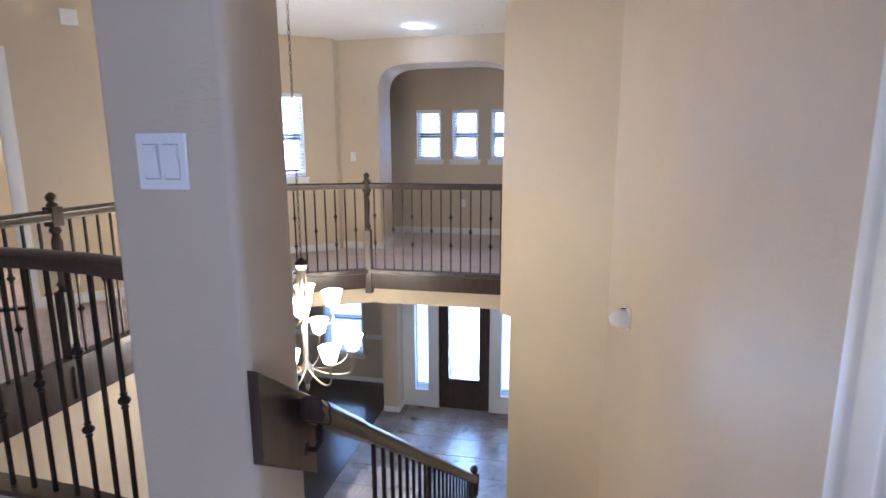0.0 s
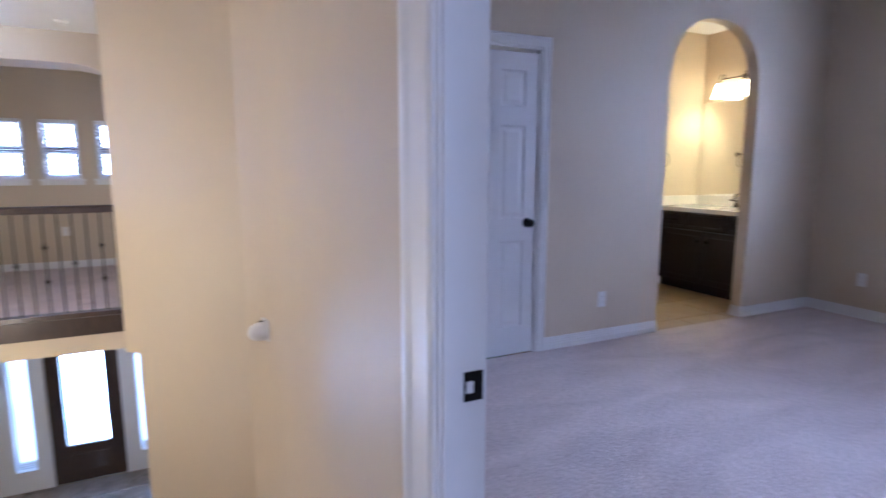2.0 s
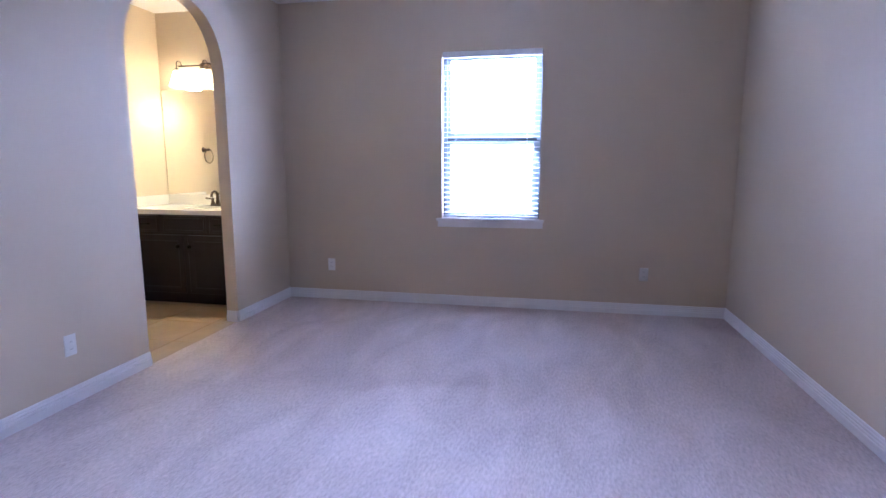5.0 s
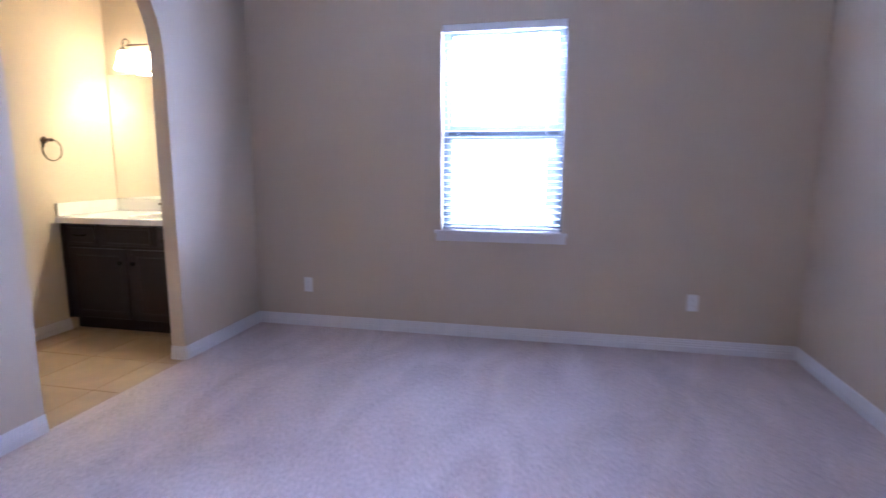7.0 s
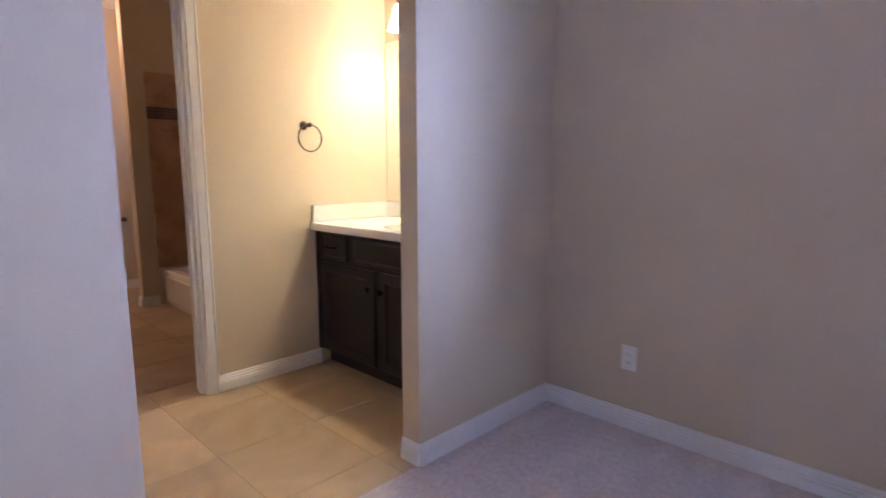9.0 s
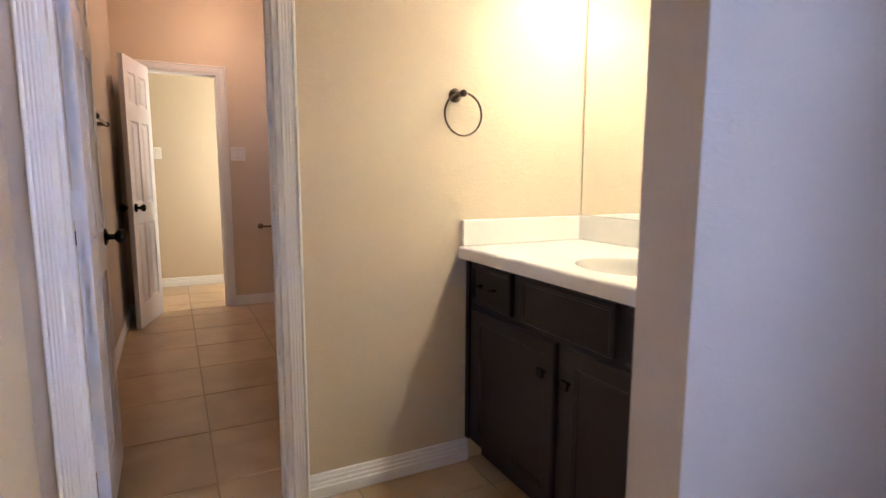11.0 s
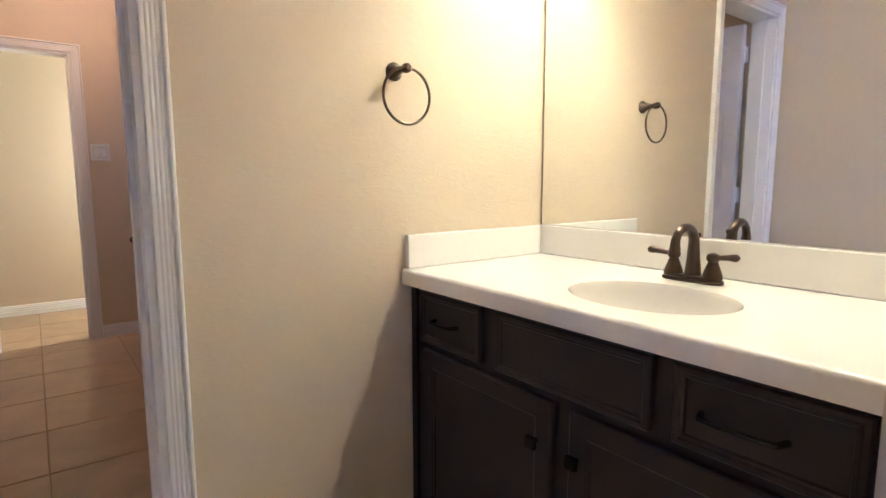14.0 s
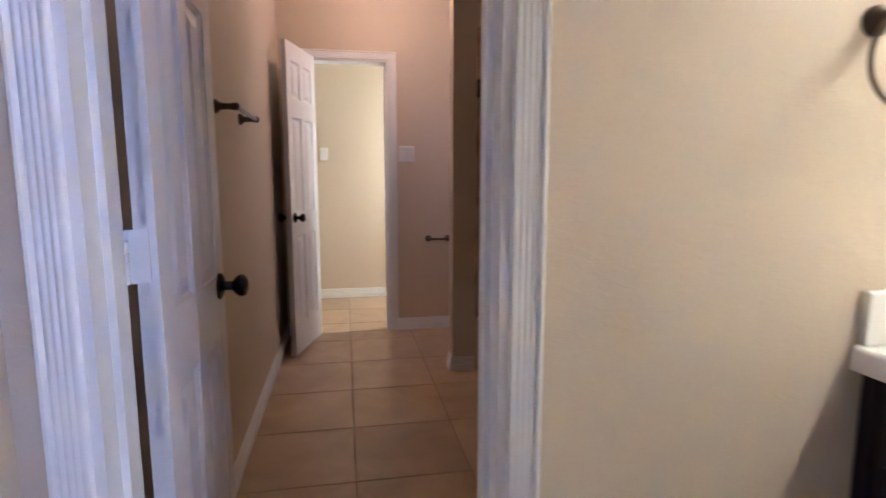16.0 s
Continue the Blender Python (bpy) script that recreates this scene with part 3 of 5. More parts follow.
def door_leaf(name, label, m, w, h=2.02, th=0.035, knob_x=None, hinges=(), hinge_side=1, edge_hinges=()):
    """A moulded six-panel leaf, hinge edge at x = 0, centred on y."""
    root = thing(name, label, "door", m)
    bm = bmesh.new()
    st, mid = 0.105 * min(1, w / 0.7), 0.09 * min(1, w / 0.7)
    cols = [(st, (w - mid) / 2), ((w + mid) / 2, w - st)]
    rows = [(0.20, 0.80), (0.95, 1.56), (1.68, h - 0.11)]
    box(bm, 0, w, -th / 2 + 0.009, th / 2 - 0.009, 0.008, h)
    xs = [0] + [c for p in cols for c in p] + [w]
    for i in range(0, len(xs), 2):
        box(bm, xs[i], xs[i + 1], -th / 2, th / 2, 0.008, h)
    zs = [0.008] + [c for p in rows for c in p] + [h]
    for c0, c1 in cols:
        for i in range(0, len(zs), 2):
            box(bm, c0 - 0.0005, c1 + 0.0005, -th / 2 + 0.0002, th / 2 - 0.0002, zs[i], zs[i + 1])
    part("leaf", bm, DOORP, root)
    for c0, c1 in cols:
        for r0, r1 in rows:
            bm = bmesh.new()
            for s in (-1, 1):
                y0 = s * (th / 2 - 0.009)
                loops = []
                for ins, dep in ((0.0, 0.006), (0.012, -0.0005), (0.020, -0.0005), (0.042, 0.006), (0.046, 0.0065)):
                    loops.append([bm.verts.new((x, y0 + s * dep, z)) for x, z in ((c0 + ins, r0 + ins), (c1 - ins, r0 + ins), (c1 - ins, r1 - ins), (c0 + ins, r1 - ins))])
                for A, B in zip(loops, loops[1:]):
                    for k in range(4):
                        bm.faces.new((A[k], A[(k + 1) % 4], B[(k + 1) % 4], B[k]))
                bm.faces.new(loops[-1])
            part("door_panel", bm, DOORP, root)
    if knob_x is not None:
        knob_set(root, knob_x, 0.92, th)
    for z in hinges:
        bm = bmesh.new()
        yk = hinge_side * (th / 2 + 0.004)
        for k in range(3):
            tube(bm, [(-0.004, yk, z - 0.045 + k * 0.031), (-0.004, yk, z - 0.016 + k * 0.031)], 0.006, 8)
        box(bm, -0.001, 0.030, hinge_side * th / 2 - 0.001, hinge_side * th / 2 + 0.0015, z - 0.045, z + 0.045)
        part("hinge", bm, TRIM, root, "white painted butt hinge")
    for z in edge_hinges:
        bm = bmesh.new()
        box(bm, -0.0035, -0.0004, -0.006, 0.040, z - 0.045, z + 0.045)
        for k in range(5):
            tube(bm, [(-0.007, 0.030, z - 0.045 + k * 0.0184), (-0.007, 0.030, z - 0.029 + k * 0.0184)], 0.0065, 8)
        part("hinge", bm, TRIM, root, "white painted butt hinge")
    return root


door_leaf("door_closet", "white six-panel closet door, shut, with dark bronze knob", pose(2.948, BN + 0.022, 0), 0.651, knob_x=0.58, hinges=(0.22, 1.03, 1.84), hinge_side=-1)
door_leaf("door_tub_room", "white six-panel door standing open into the tub room", pose(4.877, 5.640, 0, 0, 0, 90.6), 0.49, knob_x=0.435, edge_hinges=(0.24, 1.06, 1.86))
door_leaf("door_far", "white six-panel door standing open towards the tub room", pose(4.994, 8.735, 0, 0, 0, -105.5), 0.535, knob_x=0.48)


def strike():
    bm = bmesh.new()
    box(bm, 2.062, 2.114, 2.2200, 2.2242, 0.716, 0.792)
    root = solid("strike_plate", bm, KNOB, "dark bronze strike plate let into the white door jamb", "strike plate", bevel=0.001)
    bm = bmesh.new()
    box(bm, 2.067, 2.087, 2.2185, 2.2202, 0.738, 0.768)
    part("latch_hole", bm, TRIM, root, "pale latch recess")


strike()


def window(name, label, m, w, h, sash, blind_tilt=12, sill=True, blinds=True, frame_paint=VINYL):
    """A sash window in a reveal: x across, y to the outside, z from the sill up; blinds hang inside."""
    root = thing(name, label, "window", m, kind="structure")
    bm = bmesh.new()
    f = 0.035
    for x0, x1, z0, z1 in ((0, f, 0, h), (w - f, w, 0, h), (f, w - f, 0, f), (f, w - f, h - f, h)):
        box(bm, x0, x1, 0.085, 0.150, z0, z1)
    part("window_frame", bm, frame_paint, root, bevel=0.002)
    zm = sash
    # the backlit rail's shadow is put into its dark colour
    bm = bmesh.new()
    box(bm, f, w - f, 0.088, 0.128, zm - 0.022, zm + 0.022)
    part("meeting_rail", bm, SHADED_RAIL, root, "shadowed dark meeting rail", bevel=0.002)
    for z0, z1, y in ((f, zm - 0.022, 0.10), (zm + 0.022, h - f, 0.118)):
        bm = bmesh.new()
        g = 0.028
        for a, b, c, d in ((f, f + g, z0, z1), (w - f - g, w - f, z0, z1), (f + g, w - f - g, z0, z0 + g), (f + g, w - f - g, z1 - g, z1)):
            box(bm, a, b, y - 0.012, y + 0.012, c, d)
        sashp = part("sash", bm, frame_paint, root)
        bm = bmesh.new()
        box(bm, f + g, w - f - g, y - 0.002, y + 0.002, z0 + g, z1 - g)
        pane = part("pane", bm, GLASS, sashp)
        pane.visible_shadow = False
    if sill:
        bm = bmesh.new()
        box(bm, -0.045, w + 0.045, -0.030, 0.0, -0.020, 0.004)
        box(bm, 0.002, w - 0.002, 0.0, 0.085, -0.018, 0.004)
        part("window_sill", bm, TRIM, root, bevel=0.003)
        bm = bmesh.new()
        box(bm, -0.035, w + 0.035, -0.014, -0.001, -0.075, -0.020)
        part("apron", bm, TRIM, root, bevel=0.002)
    if blinds:
        bl = thing("window_blind", "white faux-wood slatted blind, lowered with open slats", "blind", m)
        bm = bmesh.new()
        box(bm, 0.006, w - 0.006, 0.012, 0.066, h - 0.052, h - 0.002)
        part("headrail", bm, BLIND, bl, bevel=0.003)
        bm = bmesh.new()
        box(bm, 0.012, w - 0.012, 0.016, 0.062, 0.012, 0.030)
        part("bottom_rail", bm, BLIND, bl, bevel=0.003)
        bm = bmesh.new()
        box(bm, 0, w - 0.024, -0.025, 0.025, -0.0015, 0.0015)
        me = mesh_of("slat", bm, BLIND)
        n = int((h - 0.10) / 0.0445)
        for i in range(n):
            s = new("slat", me)
            s.parent = bl
            s.matrix_basis = pose(0.012, 0.039, 0.055 + i * 0.0445, blind_tilt, 0, 0)
        for x in (0.12, w - 0.12):
            bm = bmesh.new()
            for y in (0.015, 0.063):
                tube(bm, [(x, y, 0.03), (x, y, h - 0.05)], 0.0008, 5)
            part("ladder_cord", bm, BLIND, bl)
    return root


EAST = Matrix.Translation((BE, 2.64, 0.80)) @ Matrix.Rotation(-math.pi / 2, 4, "Z")
window("window_1", "clay-framed sash window over a white painted sill, daylight behind", EAST, 0.87, 1.455, 0.715, blind_tilt=6, frame_paint=CLAY)
for i, (a, b) in enumerate(((-0.78, -0.40), (-0.22, 0.18), (0.37, 0.74))):
    window("window_%d" % (i + 2), "small white sash window in the gallery niche", Matrix.Translation((a, 9.45, 1.15)), b - a, 0.75, 0.37)
window("window_5", "tall white sash window on the gallery", gm @ Matrix.Translation((1.00, 0, 0.97)) @ Matrix.Rotation(math.pi, 4, "Z"), 0.60, 1.03, 0.50)
window("window_6", "white sash window with blinds in the study", Matrix.Translation((-2.88, 10.30, -2.52)), 0.78, 1.42, 0.7)

# ---- wall plates ----


def plate(name, label, m, gangs=1, kind="outlet"):
    """A cover plate facing -y with its rockers or sockets."""
    root = thing(name, label, "light switch" if kind == "switch" else "power outlet", m)
    w = 0.072 + 0.046 * (gangs - 1)
    bm = bmesh.new()
    box(bm, -w / 2, w / 2, -0.006, 0, -0.058, 0.058)
    part("cover_plate", bm, PLASTIC, root, bevel=0.003)
    for g in range(gangs):
        x = (g - (gangs - 1) / 2) * 0.046
        if kind == "switch":
            bm = bmesh.new()
            v = box(bm, x - 0.0165, x + 0.0165, -0.010, -0.0055, -0.033, 0.033)
            for q in v:
                if q.co.z > 0 and q.co.y < -0.008:
                    q.co.y -= 0.004
                elif q.co.z < 0 and q.co.y < -0.008:
                    q.co.y += 0.0025
            part("rocker", bm, PLASTIC, root)
            # grey strips on the plate paint the shade of the gap round the rocker
            for s in (-1, 1):
                bm = bmesh.new()
                box(bm, x + s * 0.0178 - 0.0007, x + s * 0.0178 + 0.0007, -0.0064, -0.0061, -0.034, 0.034)
                part("rocker_gap_shade", bm, GAP_SHADE, root)
                bm = bmesh.new()
                box(bm, x - 0.0185, x + 0.0185, -0.0064, -0.0061, s * 0.0355 - 0.001, s * 0.0355 + 0.001)
                part("rocker_gap_shade", bm, GAP_SHADE, root)
        else:
            for s in (-1, 1):
                bm = bmesh.new()
                lathe(bm, [(0.016, 0), (0.016, 0.002), (0.014, 0.003)], 16, Matrix.Translation((x, -0.006, s * 0.020)) @ Matrix.Rotation(math.pi / 2, 4, "X"))
                sock = part("socket", bm, PLASTIC, root)
                # no holes are cut: dark marks paint the shade inside the slots
                bm = bmesh.new()
                for dx in (-0.006, 0.006):
                    box(bm, x + dx - 0.001, x + dx + 0.001, -0.0094, -0.0088, s * 0.020 - 0.004, s * 0.020 + 0.004)
                part("slot", bm, STRIPE, sock)
        for s in (-1, 1):
            bm = bmesh.new()
            lathe(bm, [(0.003, 0), (0.003, 0.001), (0.001, 0.0016)], 8, Matrix.Translation((x, -0.006, s * 0.048)) @ Matrix.Rotation(math.pi / 2, 4, "X"))
            part("screw", bm, PLASTIC, root)
    return root


NX = Matrix.Rotation(math.pi / 2, 4, "Z")
plate("light_switch", "white double rocker light switch on the wall pier", Matrix.Translation((0.575, 2.20, 1.30)), 2, "switch")
plate("power_outlet", "white duplex outlet on the bedroom wall", Matrix.Translation((4.205, BN, 0.32)))
e1 = plate("power_outlet", "white duplex outlet below the bedroom window wall", Matrix.Translation((BE, 3.72, 0.335)) @ Matrix.Rotation(-math.pi / 2, 4, "Z"))
copy_thing(e1, Matrix.Translation((BE, 0.87, 0.35)) @ Matrix.Rotation(-math.pi / 2, 4, "Z"))
plate("light_switch", "white double rocker switch beside the far door", Matrix.Translation((5.665, TN, 1.35)), 2, "switch")
plate("light_switch", "white single rocker switch in the far room", Matrix.Translation((5.02, 9.95, 1.39)), 1, "switch")
plate("light_switch", "white wall plate on the gallery arch wall", Matrix.Translation((-1.25, 7.95, 1.22)), 1, "switch")
plate("power_outlet", "white outlet low on the niche wall", Matrix.Translation((-0.05, 9.45, 0.48)))


def wall_device():
    """A small white domed sensor beside the stairs."""
    m = Matrix.Translation((1.940, 5.31, 0.06)) @ Matrix.Rotation(radians(13), 4, "Z") @ Matrix.Rotation(-math.pi / 2, 4, "Y")
    root = thing("wall_sensor", "small white plastic domed sensor on the stair wall", "sensor", m)
    bm = bmesh.new()
    box(bm, -0.085, 0.085, -0.060, 0.060, 0, 0.020)
    part("base", bm, PLASTIC, root, bevel=0.006)
    bm = bmesh.new()
    lathe(bm, [(0.070, 0), (0.072, 0.03), (0.066, 0.07), (0.050, 0.105), (0.022, 0.122), (0.002, 0.125)], 20, Matrix.Translation((-0.008, 0, 0.020)))
    part("dome", bm, PLASTIC, root, smooth=True)
    bm = bmesh.new()
    box(bm, 0.066, 0.074, -0.004, 0.004, 0.020, 0.060)
    part("clip", bm, STRIPE, root)


wall_device()

# ---- vanity room ----
VX, VS = 6.155, BN + 0.102


def pull(parent, y, z, n, length=0.10):
    bm = bmesh.new()
    tube(bm, [(0.002, -length / 2, 0), (-0.022, -length / 2 + 0.008, 0), (-0.027, -length / 4, 0), (-0.027, length / 4, 0), (-0.022, length / 2 - 0.008, 0), (0.002, length / 2, 0)], [0.006, 0.0055, 0.005, 0.005, 0.0055, 0.006], 8)
    part("pull_handle", bm, KNOB, parent, "dark bronze bar pull", smooth=True, m=Matrix.Translation((VX - 0.020, y, z)))


def square_knob(parent, y, z):
    bm = bmesh.new()
    tube(bm, [(0.002, 0, 0), (-0.014, 0, 0)], 0.006, 8)
    box(bm, -0.026, -0.013, -0.014, 0.014, -0.014, 0.014)
    part("square_knob", bm, KNOB, parent, "dark bronze square knob", bevel=0.002, m=Matrix.Translation((VX - 0.020, y, z)))


def front(parent, name, y0, y1, z0, z1, frame_w):
    """A routed cabinet front: slab, raised frame and a flat inner field."""
    bm = bmesh.new()
    x0, x1 = VX - 0.020, VX - 0.001
    w = frame_w
    loops = []
    for ins, x in ((0, x1), (0, x0 + 0.004), (0.004, x0), (w - 0.012, x0), (w - 0.008, x0 + 0.003), (w - 0.003, x0 + 0.003), (w, x0 + 0.008)):
        loops.append([bm.verts.new((x, y, z)) for y, z in ((y0 + ins, z0 + ins), (y1 - ins, z0 + ins), (y1 - ins, z1 - ins), (y0 + ins, z1 - ins))])
    for A, B in zip(loops, loops[1:]):
        for k in range(4):
            bm.faces.new((A[k], A[(k + 1) % 4], B[(k + 1) % 4], B[k]))
    bm.faces.new(loops[-1])
    bm.faces.new(loops[0][::-1])
    return part(name, bm, ESPRESSO, parent)


def vanity():
    root = thing("vanity_cabinet", "espresso-stained wooden bathroom vanity with doors and drawers", "vanity")
    bm = bmesh.new()
    box(bm, VX, MX - 0.002, VS, WN - 0.003, 0.10, 0.760)
    box(bm, VX + 0.07, MX - 0.002, VS, WN - 0.003, 0.0, 0.10)
    part("carcass", bm, ESPRESSO, root)
    bm = bmesh.new()
    box(bm, VX - 0.010, VX - 0.001, WN - 0.030, WN - 0.003, 0.10, 0.838)
    part("filler_strip", bm, ESPRESSO, root)
    bm = bmesh.new()
    box(bm, VX, VX + 0.02, VS, WN - 0.003, 0.760, 0.838)
    part("front_rail", bm, ESPRESSO, root)
    for y in (VS, WN - 0.023):
        bm = bmesh.new()
        box(bm, VX + 0.02, MX - 0.002, y, y + 0.02, 0.760, 0.838)
        part("side_rail", bm, ESPRESSO, root)
    d = front(root, "drawer", 5.165, 5.43, 0.675, 0.825, 0.022)
    pull(d, 5.305, 0.750, 0)
    front(root, "false_front", 4.685, 5.11, 0.675, 0.825, 0.024)
    d = front(root, "drawer", 4.350, 4.640, 0.675, 0.825, 0.024)
    pull(d, 4.520, 0.748, 0, 0.135)
    d = front(root, "cabinet_door", 4.92, 5.42, 0.115, 0.652, 0.058)
    square_knob(d, 4.962, 0.55)
    d = front(root, "cabinet_door", 4.330, 4.87, 0.115, 0.652, 0.058)
    square_knob(d, 4.845, 0.55)


vanity()
SX, SY, SA, SB = 6.355, 4.827, 0.160, 0.195


def countertop():
    bm = bmesh.new()
    x0, x1, y0, y1, z0, z1 = 6.112, MX - 0.002, VS, WN - 0.003, 0.839, 0.885
    r = 0.010
    # the flat top runs as a fan of quads from the bowl's rim to the slab's edge
    corners = [math.atan2(y - SY, x - SX) % (2 * math.pi) for x in (x0 + r, x1) for y in (y0, y1)]
    angles = sorted([2 * math.pi * (i + 0.37) / 64 for i in range(64)] + corners)
    n = len(angles)
    ell, far = [], []
    for a in angles:
        c, s = math.cos(a), math.sin(a)
        d = 1 / math.sqrt((c / SA) ** 2 + (s / SB) ** 2)
        ell.append((SX + d * c, SY + d * s))
        reach = [((x1 if c > 0 else x0 + r) - SX) / c, ((y1 if s > 0 else y0) - SY) / s]
        far.append((SX + min(reach) * c, SY + min(reach) * s))
    rim = [bm.verts.new((x, y, z1)) for x, y in ell]
    lip = [bm.verts.new((SX + (x - SX) * 1.03, SY + (y - SY) * 1.03, z1)) for x, y in ell]
    outer = [bm.verts.new((x, y, z1)) for x, y in far]
    for i in range(n):
        j = (i + 1) % n
        bm.faces.new((rim[i], lip[i], lip[j], rim[j]))
        bm.faces.new((lip[i], outer[i], outer[j], lip[j]))
    prev = [bm.verts.new((x0 + r, y0, z1)), bm.verts.new((x0 + r, y1, z1))]
    for k in range(1, 6):
        a = math.pi / 2 * k / 5
        cx, cz = x0 + r - r * math.sin(a), z1 - r + r * math.cos(a)
        cur = [bm.verts.new((cx, y0, cz)), bm.verts.new((cx, y1, cz))]
        bm.faces.new((prev[0], cur[0], cur[1], prev[1]))
        prev = cur
    lo = [bm.verts.new((x0, y0, z0)), bm.verts.new((x0, y1, z0))]
    bm.faces.new((prev[0], lo[0], lo[1], prev[1]))
    back = [bm.verts.new((VX + 0.02, y0, z0)), bm.verts.new((VX + 0.02, y1, z0))]
    bm.faces.new((lo[0], back[0], back[1], lo[1]))
    top = solid("countertop", bm, MARBLE, "glossy white cultured-marble countertop with oval basin on the vanity", "countertop", smooth=True)
    # the bowl has the counter's finish in a greyer, darker colour
    bm = bmesh.new()
    cur = [bm.verts.new((x, y, z1)) for x, y in ell]
    for s, z in ((0.988, -0.002), (0.960, -0.010), (0.91, -0.028), (0.82, -0.055), (0.67, -0.082), (0.48, -0.100), (0.26, -0.108), (0.08, -0.110)):
        ring = [bm.verts.new((SX + (x - SX) * s, SY + (y - SY) * s, z1 + z)) for x, y in ell]
        for i in range(n):
            bm.faces.new((cur[i], ring[i], ring[(i + 1) % n], cur[(i + 1) % n]))
        cur = ring
    bm.faces.new(cur[::-1])
    part("basin", bm, BASIN, top, "oval basin, greyer than the countertop", smooth=True)
    bm = bmesh.new()
    box(bm, MX - 0.022, MX - 0.002, y0, y1, z1 + 0.0005, 0.988)
    part("backsplash", bm, MARBLE, top, bevel=0.004)
    bm = bmesh.new()
    box(bm, x0 + 0.010, MX - 0.024, y1 - 0.020, y1, z1 + 0.0005, 0.987)
    part("side_splash", bm, MARBLE, top, bevel=0.004)
    bm = bmesh.new()
    lathe(bm, [(0.024, 0), (0.024, 0.003), (0.016, 0.004)], 20, Matrix.Translation((SX, SY, z1 - 0.1095)))
    part("drain", bm, BRONZE, top, "bronze drain ring")


countertop()


def faucet():
    m = Matrix.Translation((6.605, 4.860, 0.885)) @ Matrix.Rotation(0, 4, "Z")
    root = thing("faucet", "oil-rubbed bronze two-handle arched basin faucet", "faucet", m)
    bm = bmesh.new()
    n = 28
    for grow, z0, z1 in ((1.0, 0, 0.010), (0.86, 0.010, 0.017)):
        poly = [(0.028 * grow * math.cos(2 * math.pi * i / n), 0.028 * grow * math.sin(2 * math.pi * i / n) + (0.052 if i < n / 2 else -0.052)) for i in range(n)]
        prism(bm, poly, z0, z1)
    part("base_plate", bm, BRONZE, root, bevel=0.003, smooth=True)
    bm = bmesh.new()
    pts = [(0.002, 0, 0.014), (0.002, 0, 0.030), (0.001, 0, 0.060), (0, 0, 0.090)]
    for k in range(10):
        a = math.pi * k / 9 * 1.04
        pts.append((-0.046 + 0.046 * math.cos(a), 0, 0.102 + 0.040 * math.sin(a)))
    pts.append((-0.0915, 0, 0.088))
    tube(bm, pts, [0.0215, 0.0195, 0.0165, 0.0145, 0.014, 0.0135, 0.013, 0.0125, 0.012, 0.0115, 0.011, 0.011, 0.0115, 0.0125, 0.0145], 16)
    part("spout", bm, BRONZE, root, smooth=True)
    for s in (-1, 1):
        bm = bmesh.new()
        lathe(bm, [(0.0245, 0.015), (0.024, 0.022), (0.020, 0.034), (0.014, 0.050), (0.012, 0.056), (0.0155, 0.060), (0.017, 0.068), (0.014, 0.075), (0.004, 0.079)], 18, Matrix.Translation((0, s * 0.052, 0)))
        h = part("handle_body", bm, BRONZE, root, smooth=True)
        bm = bmesh.new()
        tube(bm, [(0, s * 0.056, 0.067), (-0.004, s * 0.074, 0.069), (-0.009, s * 0.096, 0.072), (-0.012, s * 0.108, 0.073), (-0.0135, s * 0.116, 0.0735), (-0.0145, s * 0.121, 0.074)], [0.0085, 0.0065, 0.0080, 0.0100, 0.0090, 0.0040], 12)
        part("lever", bm, BRONZE, h, smooth=True)
    bm = bmesh.new()
    tube(bm, [(0.024, 0, 0.01), (0.024, 0, 0.115)], 0.0025, 8)
    lathe(bm, [(0.004, 0.113), (0.006, 0.118), (0.004, 0.125)], 10, Matrix.Translation((0.024, 0, 0)))
    part("lift_rod", bm, BRONZE, root, smooth=True)


faucet()

bm = bmesh.new()
box(bm, MX - 0.008, MX - 0.002, VS + 0.01, WN - 0.012, 0.990, 2.005)
mir = solid("mirror", bm, MIRROR, "large frameless mirror above the vanity backsplash", "mirror")


def towel_ring():
    m = Matrix.Translation((6.092, WN, 1.451))
    root = thing("towel_ring", "oil-rubbed bronze towel ring on the bathroom wall", "towel ring", m)
    bm = bmesh.new()
    lathe(bm, [(0.026, 0), (0.026, 0.006), (0.020, 0.012), (0.014, 0.022), (0.010, 0.046), (0.012, 0.056), (0.014, 0.066), (0.013, 0.076), (0.007, 0.082)], 20, Matrix.Rotation(math.pi / 2, 4, "X"))
    part("mount", bm, BRONZE, root, smooth=True)
    bm = bmesh.new()
    pts = [(0.076 * math.sin(2 * math.pi * i / 40), -0.069, -0.074 + 0.076 * math.cos(2 * math.pi * i / 40)) for i in range(41)]
    seg = 8
    rings = []
    for x, y, z in pts[:-1]:
        c = Vector((x, y, z))
        out = Vector((x, 0, z + 0.074)).normalized()
        rings.append([bm.verts.new(c + 0.004 * (math.cos(2 * math.pi * k / seg) * out + math.sin(2 * math.pi * k / seg) * Vector((0, 1, 0)))) for k in range(seg)])
    for i in range(len(rings)):
        a, b = rings[i], rings[(i + 1) % len(rings)]
        for k in range(seg):
            bm.faces.new((a[k], a[(k + 1) % seg], b[(k + 1) % seg], b[k]))
    part("ring", bm, BRONZE, root, smooth=True)


towel_ring()


